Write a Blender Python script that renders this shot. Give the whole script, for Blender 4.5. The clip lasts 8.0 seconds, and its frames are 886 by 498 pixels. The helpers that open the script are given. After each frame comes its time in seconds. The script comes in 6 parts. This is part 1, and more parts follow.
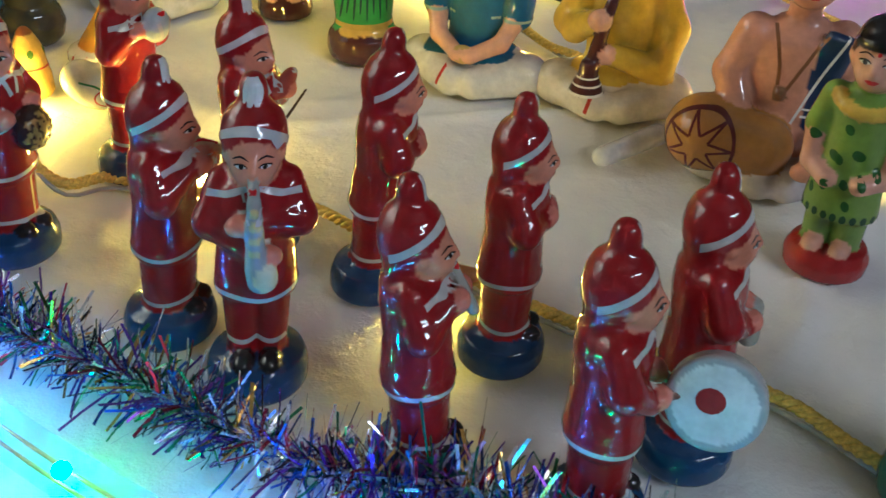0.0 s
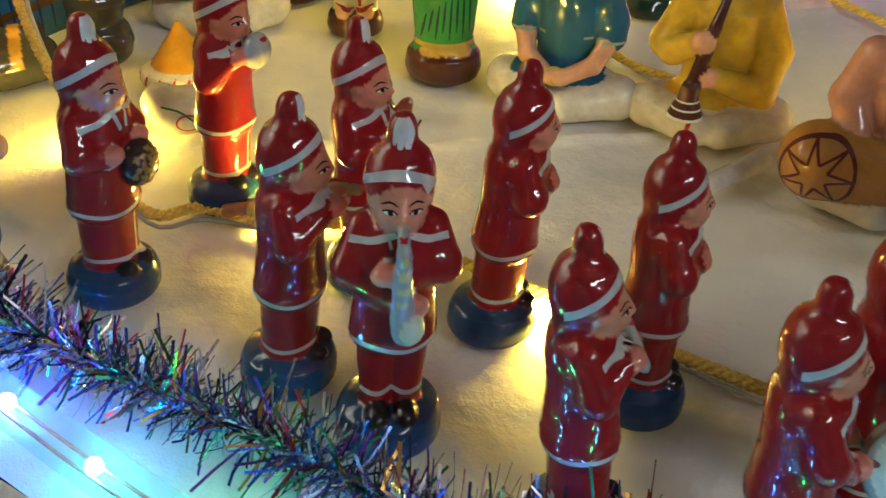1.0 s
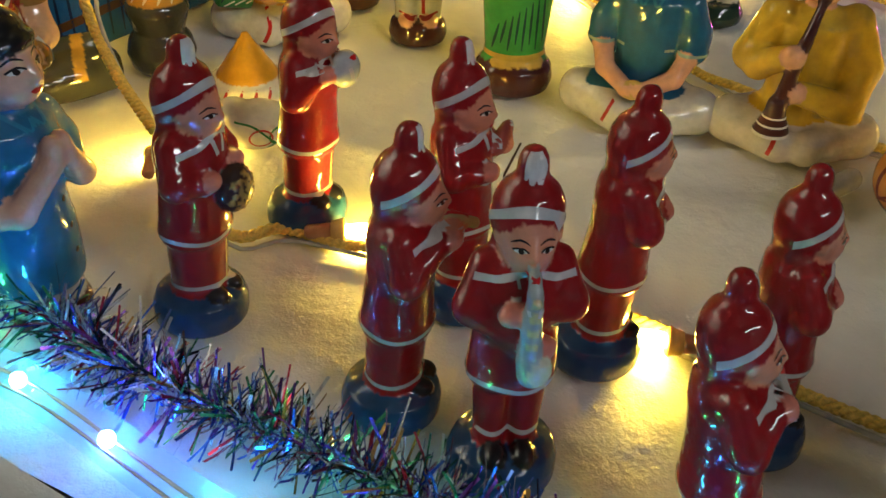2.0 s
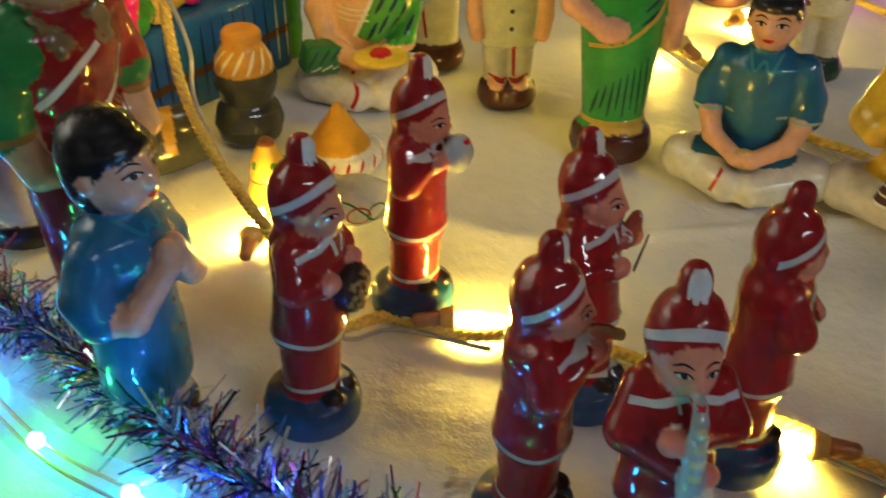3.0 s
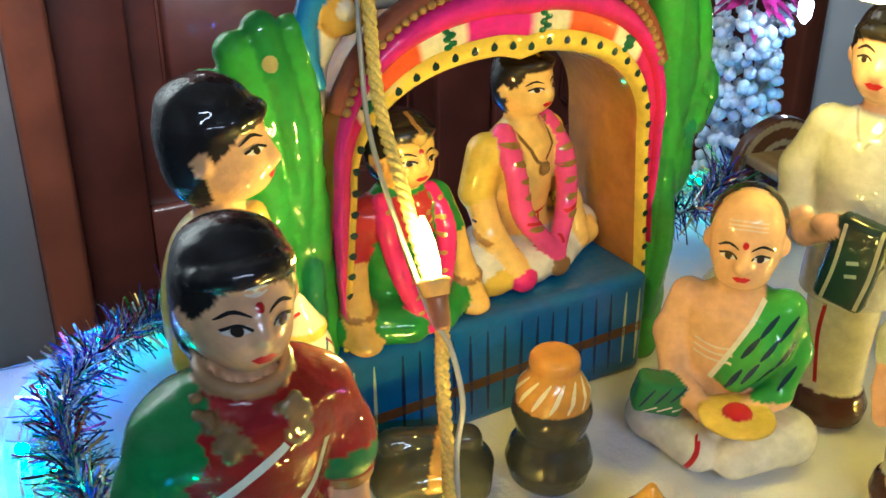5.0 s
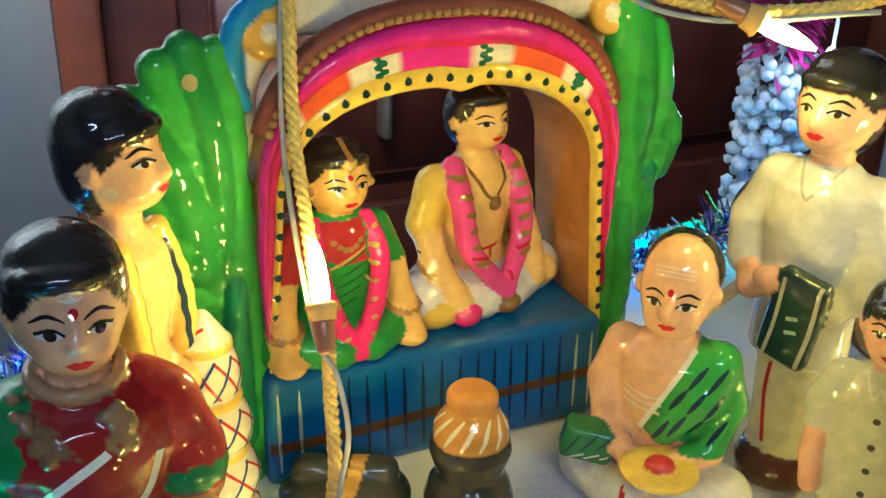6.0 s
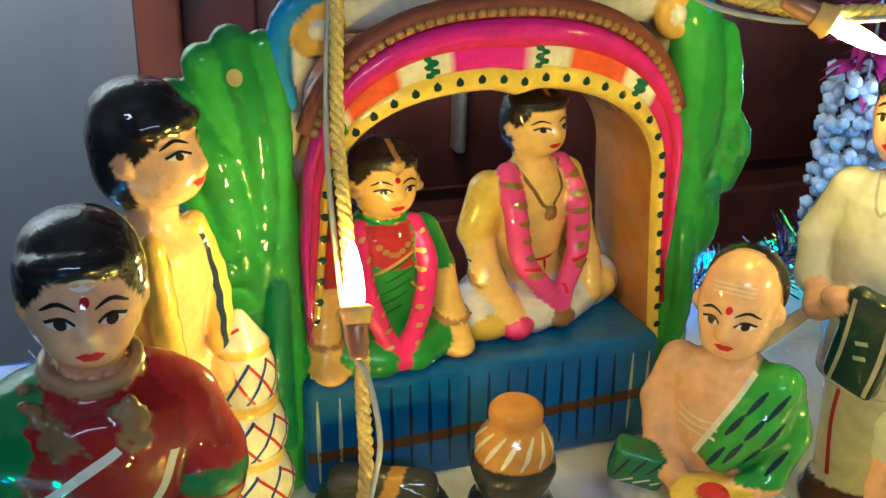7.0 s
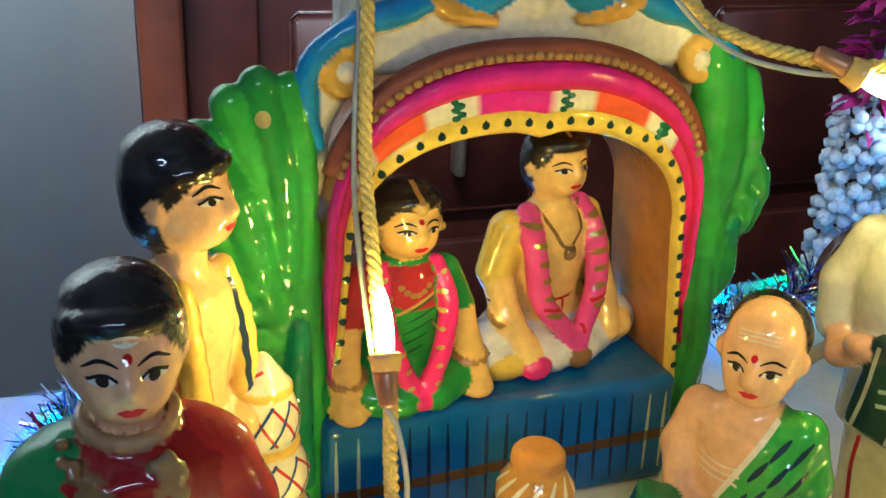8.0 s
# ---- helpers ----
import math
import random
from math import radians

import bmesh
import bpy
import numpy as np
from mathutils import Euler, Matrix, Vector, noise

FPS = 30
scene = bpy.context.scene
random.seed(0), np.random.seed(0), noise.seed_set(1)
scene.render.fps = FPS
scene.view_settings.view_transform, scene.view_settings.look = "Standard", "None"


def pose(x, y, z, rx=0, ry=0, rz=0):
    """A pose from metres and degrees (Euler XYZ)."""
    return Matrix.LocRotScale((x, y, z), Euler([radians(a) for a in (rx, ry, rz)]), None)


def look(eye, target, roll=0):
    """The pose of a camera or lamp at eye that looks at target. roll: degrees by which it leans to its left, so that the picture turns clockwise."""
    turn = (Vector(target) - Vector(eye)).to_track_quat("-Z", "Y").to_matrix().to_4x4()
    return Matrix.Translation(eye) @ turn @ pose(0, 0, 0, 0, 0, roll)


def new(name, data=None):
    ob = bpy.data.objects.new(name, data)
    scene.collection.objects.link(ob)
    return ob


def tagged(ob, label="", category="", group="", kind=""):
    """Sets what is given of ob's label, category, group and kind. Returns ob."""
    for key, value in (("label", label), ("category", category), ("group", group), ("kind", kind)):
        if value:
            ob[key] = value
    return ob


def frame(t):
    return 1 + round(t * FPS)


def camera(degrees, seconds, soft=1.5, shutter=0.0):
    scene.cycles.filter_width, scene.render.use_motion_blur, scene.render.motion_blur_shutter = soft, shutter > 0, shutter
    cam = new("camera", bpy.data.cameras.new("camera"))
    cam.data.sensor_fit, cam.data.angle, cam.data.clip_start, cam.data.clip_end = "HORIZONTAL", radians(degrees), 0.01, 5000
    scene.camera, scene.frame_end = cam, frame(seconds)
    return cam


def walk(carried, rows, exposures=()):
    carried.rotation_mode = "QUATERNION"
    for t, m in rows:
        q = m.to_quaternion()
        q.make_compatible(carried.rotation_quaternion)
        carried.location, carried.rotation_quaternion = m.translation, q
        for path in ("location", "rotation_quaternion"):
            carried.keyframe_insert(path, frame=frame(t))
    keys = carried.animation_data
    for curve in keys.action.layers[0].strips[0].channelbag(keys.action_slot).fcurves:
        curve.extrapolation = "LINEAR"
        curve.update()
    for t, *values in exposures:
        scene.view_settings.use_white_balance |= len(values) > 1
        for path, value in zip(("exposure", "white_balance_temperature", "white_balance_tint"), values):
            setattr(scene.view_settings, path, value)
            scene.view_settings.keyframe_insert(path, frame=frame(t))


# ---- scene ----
cam = camera(47.4, 8.0, shutter=0.25)
PATH = [
    (0, (-0.017, 0.057, 0.192), (0.015, 1.709, -0.935), 2.3),
    (0.5, (-0.036, 0.065, 0.192), (-0.007, 1.708, -0.948), 2.1),
    (1, (-0.055, 0.076, 0.192), (-0.018, 1.728, -0.935), 2.4),
    (1.5, (-0.074, 0.086, 0.19), (-0.022, 1.733, -0.944), 2.7),
    (1.7, (-0.078, 0.086, 0.192), (-0.043, 1.727, -0.95), 2.8),
    (2.8, (-0.102, 0.113, 0.198), (-0.085, 1.765, -0.929), 1.5),
    (3, (-0.107, 0.114, 0.202), (-0.161, 1.78, -0.902), 0.4),
    (3.4, (-0.109, 0.118, 0.217), (-0.294, 1.828, -0.803), -2.6),
    (3.5, (-0.112, 0.12, 0.221), (-0.323, 1.85, -0.762), -2.5),
    (4, (-0.117, 0.159, 0.219), (-0.533, 1.853, -0.76), -1.1),
    (4.5, (-0.12, 0.216, 0.217), (-0.731, 1.874, -0.721), 0.0),
    (5, (-0.105, 0.242, 0.221), (-0.95, 1.829, -0.655), 0.3),
    (5.2, (-0.097, 0.25, 0.222), (-0.959, 1.83, -0.651), 1.1),
    (6.3, (-0.056, 0.275, 0.214), (-1.132, 1.764, -0.577), 1.6),
    (6.5, (-0.057, 0.279, 0.211), (-1.168, 1.743, -0.577), 1.7),
    (7, (-0.058, 0.283, 0.211), (-1.204, 1.724, -0.57), 1.5),
    (7.5, (-0.063, 0.283, 0.212), (-1.185, 1.752, -0.553), 2.2),
    (8, (-0.069, 0.279, 0.218), (-1.205, 1.743, -0.534), 2.5),
]
walk(cam, [(t, look(eye, target, roll)) for t, eye, target, roll in PATH],
     [(0, 0.35, 5500, 10), (0.5, 0.3, 5600, 10), (1, 0.25, 6400, 10), (1.5, 0.0, 6500, 10), (3, -0.1, 6400, 10), (4, -0.2, 6000, 10), (4.5, -0.2, 6200, 10), (5, 0.45, 5100, 10), (6.5, 0.25, 4900, 10), (8, 0.2, 4900, 10)])

# ---- light ----
world = bpy.data.worlds.new("room_dusk")
scene.world = world
world.use_nodes = True
world.node_tree.nodes["Background"].inputs["Color"].default_value = (0.30, 0.36, 0.5, 1)
world.node_tree.nodes["Background"].inputs["Strength"].default_value = 0.05


def area_lamp(name, m, sx, sy, watts, colour):
    data = bpy.data.lights.new(name, "AREA")
    data.shape, data.size, data.size_y, data.energy, data.color = "RECTANGLE", sx, sy, watts, colour
    ob = new(name, data)
    ob.matrix_world = m
    return tagged(ob, "unseen tube-shaped white lamp high in the room", "lamp", kind="structure")


area_lamp("tube_lamp", look((1.15, -1.0, 1.2), (-0.3, 0.5, 0.0)), 1.2, 0.10, 12.0, (0.93, 0.96, 1.0))
# Added fill lamp, unseen: its narrowed spread brightens the wall behind the shrine.
area_lamp("wall_fill_lamp", look((-0.50, 0.08, 1.15), (-1.10, 0.75, 0.45)), 0.9, 0.10, 15.0, (1.0, 0.97, 0.80)).data.spread = radians(80)


# ---- materials ----
def nodes_of(name):
    mat = bpy.data.materials.new(name)
    mat.use_nodes = True
    nt = mat.node_tree
    return mat, nt, nt.nodes["Principled BSDF"], nt.nodes.new, nt.links.new


def noise_at(nt, scale, detail=3.0, rough=0.55):
    tc = nt.nodes.new("ShaderNodeTexCoord")
    n = nt.nodes.new("ShaderNodeTexNoise")
    n.inputs["Scale"].default_value, n.inputs["Detail"].default_value, n.inputs["Roughness"].default_value = scale, detail, rough
    nt.links.new(tc.outputs["Object"], n.inputs["Vector"])
    return n


def bump_from(nt, b, sources, distance):
    last = None
    for n, strength in sources:
        bump = nt.nodes.new("ShaderNodeBump")
        bump.inputs["Strength"].default_value, bump.inputs["Distance"].default_value = strength, distance
        nt.links.new(n.outputs["Fac"], bump.inputs["Height"])
        if last:
            nt.links.new(last.outputs["Normal"], bump.inputs["Normal"])
        last = bump
    nt.links.new(last.outputs["Normal"], b.inputs["Normal"])
    nt.links.new(last.outputs["Normal"], b.inputs["Coat Normal"])


def ranged(nt, n, lo, hi, a=0.3, b=0.7):
    m = nt.nodes.new("ShaderNodeMapRange")
    m.inputs[1].default_value, m.inputs[2].default_value, m.inputs[3].default_value, m.inputs[4].default_value = a, b, lo, hi
    nt.links.new(n.outputs["Fac"], m.inputs[0])
    return m


def glazed(name, rough=0.5, coat=1.0, grain=0.22, spread=0.16):
    """Hand-painted, varnished clay; its colour is the paint laid on the mesh."""
    mat, nt, b, node, link = nodes_of(name)
    at = node("ShaderNodeAttribute")
    at.attribute_name = "paint"
    big, fine, mid = noise_at(nt, 130), noise_at(nt, 1100, 2), noise_at(nt, 380, 3)
    v = ranged(nt, big, 1 - spread, 1 + spread * 0.6)
    v2 = ranged(nt, mid, 0.92, 1.05)
    mul = node("ShaderNodeMath")
    mul.operation = "MULTIPLY"
    link(v.outputs[0], mul.inputs[0]), link(v2.outputs[0], mul.inputs[1])
    hsv = node("ShaderNodeHueSaturation")
    link(at.outputs["Color"], hsv.inputs["Color"]), link(mul.outputs[0], hsv.inputs["Value"])
    link(hsv.outputs["Color"], b.inputs["Base Color"])
    r = ranged(nt, mid, rough * 0.75, rough * 1.5)
    link(r.outputs[0], b.inputs["Roughness"])
    b.inputs["Coat Weight"].default_value, b.inputs["Coat Roughness"].default_value = coat, 0.045
    b.inputs["Specular IOR Level"].default_value = 0.12
    # the varnish lies smoother than the clay and its brush strokes
    lumps = noise_at(nt, 210, 1.5, 0.4)
    bump_from(nt, b, [(big, grain), (mid, grain), (fine, grain * 0.2)], 0.0012)
    varnish = node("ShaderNodeBump")
    varnish.inputs["Strength"].default_value, varnish.inputs["Distance"].default_value = grain * 1.5, 0.0014
    link(lumps.outputs["Fac"], varnish.inputs["Height"]), link(varnish.outputs["Normal"], b.inputs["Coat Normal"])
    return mat


def plain(name, colour, rough=0.5, metal=0.0, scale=200, spread=0.15, grain=0.2, distance=0.0006, coat=0.0):
    mat, nt, b, node, link = nodes_of(name)
    n, f = noise_at(nt, scale), noise_at(nt, scale * 6, 2)
    v = ranged(nt, n, 1 - spread, 1 + spread)
    hsv = node("ShaderNodeHueSaturation")
    hsv.inputs["Color"].default_value = (*colour, 1)
    link(v.outputs[0], hsv.inputs["Value"]), link(hsv.outputs["Color"], b.inputs["Base Color"])
    b.inputs["Roughness"].default_value, b.inputs["Metallic"].default_value, b.inputs["Coat Weight"].default_value = rough, metal, coat
    bump_from(nt, b, [(n, grain), (f, grain * 0.5)], distance)
    return mat


def glow(name, colour, strength):
    mat, nt, b, node, link = nodes_of(name)
    b.inputs["Base Color"].default_value = (0.8, 0.8, 0.8, 1)
    b.inputs["Emission Color"].default_value, b.inputs["Emission Strength"].default_value = (*colour, 1), strength
    return mat


def clear(name, colour, rough, amount):
    """Thin clear plastic: a glossy skin that lets most light straight through."""
    mat, nt, b, node, link = nodes_of(name)
    b.inputs["Base Color"].default_value, b.inputs["Roughness"].default_value = (*colour, 1), rough
    tr, mix = node("ShaderNodeBsdfTransparent"), node("ShaderNodeMixShader")
    tr.inputs["Color"].default_value = (*[0.5 + 0.5 * c for c in colour], 1)
    mix.inputs["Fac"].default_value = amount
    link(tr.outputs[0], mix.inputs[1]), link(b.outputs[0], mix.inputs[2])
    link(mix.outputs[0], nt.nodes["Material Output"].inputs["Surface"])
    n = noise_at(nt, 300)
    bump_from(nt, b, [(n, 0.5)], 0.001)
    return mat


CLAY = glazed("painted_clay")
MATT = glazed("dull_painted_clay", 0.45, 0.1, 0.4)
CORD = plain("cotton_cord", (0.80, 0.58, 0.12), 0.7, scale=900, spread=0.25)
GREY_WIRE = plain("grey_wire", (0.42, 0.42, 0.38), 0.4)
SOCKET = plain("copper_socket", (0.45, 0.22, 0.10), 0.35, 0.3)
COLLAR = plain("amber_plastic", (0.8, 0.5, 0.12), 0.25, coat=0.5)
WARM = glow("warm_bulb", (1.0, 0.70, 0.09), 290)
WOOD = plain("dark_door_wood", (0.050, 0.012, 0.007), 0.35, scale=14, spread=0.35, distance=0.002, coat=0.3)
WALL = plain("wall_paint", (0.78, 0.78, 0.73), 0.8, scale=6, spread=0.06, distance=0.001)
FRAME_WOOD = plain("door_frame_wood", (0.11, 0.030, 0.014), 0.35, scale=14, spread=0.3, distance=0.002, coat=0.3)
FLOOR = plain("room_floor", (0.10, 0.10, 0.11), 0.4, scale=4)


# ---- builders ----
def link_mesh(name, verts, faces, material, parent=None, colours=None, label="", smooth=True):
    me = bpy.data.meshes.new(name)
    me.from_pydata([tuple(v) for v in verts], [], [tuple(f) for f in faces])
    me.validate()
    if colours is not None:
        att = me.color_attributes.new("paint", "FLOAT_COLOR", "POINT")
        data = np.ones((len(verts), 4), np.float32)
        data[:, :3] = colours
        att.data.foreach_set("color", data.ravel())
    if smooth:
        me.polygons.foreach_set("use_smooth", [True] * len(me.polygons))
    me.materials.append(material)
    ob = new(name, me)
    if parent:
        ob.parent = parent
    if label:
        ob["label"] = label
    return ob


def empty(name, m, label, category, group="", kind=""):
    ob = new(name)
    ob.empty_display_size = 0.01
    ob.matrix_world = m
    return tagged(ob, label, category, group, kind)


def part(name, bm, material, parent, label=""):
    me = bpy.data.meshes.new(name)
    bm.to_mesh(me)
    bm.free()
    me.materials.append(material)
    me.polygons.foreach_set("use_smooth", [len(p.vertices) == 4 for p in me.polygons])
    ob = new(name, me)
    ob.parent = parent
    if label:
        ob["label"] = label
    return ob


def bm_box(lo, hi, bevel=0.0, segments=2):
    bm = bmesh.new()
    bmesh.ops.create_cube(bm, size=1)
    for v in bm.verts:
        v.co = Vector([lo[i] + (v.co[i] + 0.5) * (hi[i] - lo[i]) for i in range(3)])
    if bevel:
        bmesh.ops.bevel(bm, geom=bm.edges[:], offset=bevel, segments=segments, affect="EDGES", profile=0.5)
    return bm


def tube(points, radius, sides=10, closed_ends=True):
    """A round tube along points, as vertices and faces."""
    pts = np.array(points, float)
    n = len(pts)
    rad = np.broadcast_to(np.array(radius, float), (n,))
    tan = np.gradient(pts, axis=0)
    tan /= np.linalg.norm(tan, axis=1)[:, None] + 1e-12
    ref = np.array([0.0, 0, 1]) if abs(tan[0][2]) < 0.9 else np.array([1.0, 0, 0])
    verts, faces = [], []
    for i in range(n):
        a = np.cross(tan[i], ref)
        a /= np.linalg.norm(a) + 1e-12
        b = np.cross(a, tan[i])
        ref = b
        for j in range(sides):
            t = 2 * math.pi * j / sides
            verts.append(pts[i] + rad[i] * (a * math.cos(t) + b * math.sin(t)))
    for i in range(n - 1):
        for j in range(sides):
            k = (j + 1) % sides
            faces.append((i * sides + j, i * sides + k, (i + 1) * sides + k, (i + 1) * sides + j))
    if closed_ends:
        faces.append(tuple(range(sides))[::-1])
        faces.append(tuple((n - 1) * sides + j for j in range(sides)))
    return verts, faces


def smooth_path(points, step):
    """A Catmull-Rom curve through points, in even steps."""
    p = np.array(points, float)
    p = np.vstack([2 * p[0] - p[1], p, 2 * p[-1] - p[-2]])
    out = []
    for i in range(1, len(p) - 2):
        for t in np.linspace(0, 1, 24, endpoint=False):
            out.append(0.5 * (2 * p[i] + (p[i + 1] - p[i - 1]) * t + (2 * p[i - 1] - 5 * p[i] + 4 * p[i + 1] - p[i + 2]) * t ** 2
                              + (3 * p[i] - p[i - 1] - 3 * p[i + 1] + p[i + 2]) * t ** 3))
    out = np.array(out + [p[-2]])
    d = np.concatenate([[0], np.cumsum(np.linalg.norm(np.diff(out, axis=0), axis=1))])
    s = np.linspace(0, d[-1], max(3, int(d[-1] / step)))
    return np.stack([np.interp(s, d, out[:, i]) for i in range(3)], 1)


def joined(pieces):
    verts, faces = [], []
    for v, f in pieces:
        o = len(verts)
        verts += list(v)
        faces += [tuple(i + o for i in q) for q in f]
    return verts, faces


def rot_xyz(rx, ry, rz):
    return np.array(Euler([radians(a) for a in (rx, ry, rz)]).to_matrix())


class Clay:
    """A clay form modelled from soft lumps (millimetres, front towards -y), painted, then skinned as one mesh."""

    def __init__(self, step=0.9):
        self.lumps, self.paint, self.marks, self.step = [], [], [], step

    def lump(self, f, lo, hi, colour, soft):
        self.lumps.append((f, np.array(lo, float), np.array(hi, float), np.array(colour, float), soft))

    def ell(self, c, r, colour, soft=2.0, turn=(0, 0, 0)):
        c, r, m = np.array(c, float), np.array(r, float), rot_xyz(*turn)

        def f(p):
            q = (p - c) @ m
            k0 = np.sqrt(((q / r) ** 2).sum(-1)) + 1e-9
            k1 = np.sqrt(((q / r ** 2) ** 2).sum(-1)) + 1e-9
            return k0 * (k0 - 1) / k1
        big = r.max() if any(turn) else r
        self.lump(f, c - big, c + big, colour, soft)

    def cap(self, a, b, ra, rb, colour, soft=2.0):
        a, b = np.array(a, float), np.array(b, float)
        ab = b - a

        def f(p):
            h = np.clip(((p - a) @ ab) / (ab @ ab), 0, 1)
            return np.linalg.norm(p - a - h[..., None] * ab, axis=-1) - (ra + (rb - ra) * h)
        self.lump(f, np.minimum(a - ra, b - rb), np.maximum(a + ra, b + rb), colour, soft)

    def chain(self, points, radii, colour, soft=2.0, step=0):
        pts = [np.array(p, float) for p in points]
        if step:
            rad = np.array(radii, float) * np.ones(len(pts))
            sm = smooth_path(points, step)
            radii = np.interp(np.linspace(0, 1, len(sm)), np.linspace(0, 1, len(pts)), rad)
            pts = list(sm)
        radii = np.array(radii, float) * np.ones(len(pts))
        for i in range(len(pts) - 1):
            self.cap(pts[i], pts[i + 1], radii[i], radii[i + 1], colour, soft)

    def lathe(self, profile, colour, soft=2.0, at=(0, 0), flat=1.0, lean=(0, 0)):
        """A turned form: (z, radius) pairs; flat squeezes it front to back; lean shifts it by so much per mm of height."""
        z, r = np.array(profile, float).T

        def f(p):
            x = p[..., 0] - at[0] - lean[0] * (p[..., 2] - z[0])
            y = (p[..., 1] - at[1] - lean[1] * (p[..., 2] - z[0])) / flat
            d = (np.sqrt(x * x + y * y) - np.interp(p[..., 2], z, r)) * 0.8 * min(1, flat)
            return np.maximum(d, np.maximum(z[0] - p[..., 2], p[..., 2] - z[-1]))
        m, t = r.max(), z[-1] - z[0]
        lo = (at[0] - m - abs(lean[0] * t), at[1] - m * flat - abs(lean[1] * t), z[0])
        hi = (at[0] + m + abs(lean[0] * t), at[1] + m * flat + abs(lean[1] * t), z[-1])
        self.lump(f, lo, hi, colour, soft)

    def box(self, c, half, r, colour, soft=1.0, turn=(0, 0, 0)):
        c, half, m = np.array(c, float), np.array(half, float), rot_xyz(*turn)

        def f(p):
            q = np.abs((p - c) @ m) - half + r
            return np.linalg.norm(np.maximum(q, 0), axis=-1) + np.minimum(q.max(-1), 0) - r
        big = np.linalg.norm(half) if any(turn) else half
        self.lump(f, c - big, c + big, colour, soft)

    def ring(self, c, R, r, colour, soft=0.8, turn=(0, 0, 0), flat=1.0):
        c, m = np.array(c, float), rot_xyz(*turn)

        def f(p):
            q = (p - c) @ m
            d = np.sqrt(q[..., 0] ** 2 + (q[..., 1] / flat) ** 2) - R
            return np.sqrt(d * d + q[..., 2] ** 2) - r
        self.lump(f, c - R - r, c + R + r, colour, soft)

    def dip(self, mask, colour):
        self.paint.append((mask, np.array(colour, float)))

    def dist(self, p):
        out = np.full(p.shape[:-1], 1e3)
        for f, lo, hi, c, k in self.lumps:
            d = f(p)
            h = np.clip(0.5 + 0.5 * (out - d) / k, 0, 1)
            out = out + (d - out) * h - k * h * (1 - h)
        return out

    def cast(self, origin, way, reach=140):
        """Points where rays meet the form; nan where they miss."""
        t = np.zeros(len(origin))
        for _ in range(48):
            d = self.dist(origin + t[:, None] * way)
            t += np.clip(d, -2, 30) * 0.85
        p = origin + t[:, None] * way
        p[(np.abs(self.dist(p)) > 0.6) | (t > reach)] = np.nan
        e = 0.25
        n = np.stack([self.dist(p + np.eye(3)[i] * e) - self.dist(p - np.eye(3)[i] * e) for i in range(3)], 1)
        return p, n / (np.linalg.norm(n, axis=1)[:, None] + 1e-9)

    # Brush marks: a frame is an origin and a turn about z from which the brush comes.
    def _frame(self, at, az):
        a = radians(az)
        return np.array(at, float), np.array([math.cos(a), math.sin(a), 0]), np.array([0, 0, 1.0]), np.array([-math.sin(a), math.cos(a), 0])

    def dab(self, outline, colour, at=(0, 0, 0), az=0, lift=0.12, away=60):
        """A filled patch of paint: outline of (u, v)."""
        o, u, v, w = self._frame(at, az)
        q = np.array(outline, float)
        c = q.mean(0)
        flat = np.vstack([[c], c + (q - c) * 0.5, q])
        pts = o + flat[:, :1] * u + flat[:, 1:] * v - w * away
        n = len(q)
        faces = []
        for i in range(n):
            j = (i + 1) % n
            faces += [(0, 1 + i, 1 + j), (1 + i, 1 + n + i, 1 + n + j, 1 + j)]
        self.marks.append((pts, np.tile(w, (len(pts), 1)), faces, colour, lift))

    def spot(self, u, v, ru, rv, colour, at=(0, 0, 0), az=0, lift=0.12, n=10, tilt=0, away=60):
        t = np.linspace(0, 2 * math.pi, n, endpoint=False)
        c, s = math.cos(radians(tilt)), math.sin(radians(tilt))
        x, y = ru * np.cos(t), rv * np.sin(t)
        self.dab(np.stack([u + x * c - y * s, v + x * s + y * c], 1), colour, at, az, lift, away)

    def line(self, points, width, colour, at=(0, 0, 0), az=0, lift=0.12, taper=False, away=60):
        """A brush line through (u, v) points."""
        o, u, v, w = self._frame(at, az)
        p = smooth_path([(a, b, 0) for a, b in points], 0.8)[:, :2] if len(points) > 2 else np.linspace(points[0], points[1], max(3, int(math.dist(*points) / 0.9)))
        t = np.gradient(p, axis=0)
        nrm = np.stack([-t[:, 1], t[:, 0]], 1)
        nrm /= np.linalg.norm(nrm, axis=1)[:, None] + 1e-9
        wid = np.full(len(p), width / 2)
        if taper:
            wid = wid * (0.25 + 0.75 * np.sin(np.linspace(0.15, math.pi - 0.15, len(p))))
        rows = [p + nrm * wid[:, None] * s for s in (-1, 0, 1)]
        flat = np.vstack(rows)
        self._ribbon(o + flat[:, :1] * u + flat[:, 1:] * v - w * away, np.tile(w, (len(flat), 1)), len(p), colour, lift)

    def _ribbon(self, pts, ways, n, colour, lift):
        faces = []
        for r in range(2):
            for i in range(n - 1):
                faces.append((r * n + i, r * n + i + 1, (r + 1) * n + i + 1, (r + 1) * n + i))
        self.marks.append((pts, ways, faces, colour, lift))

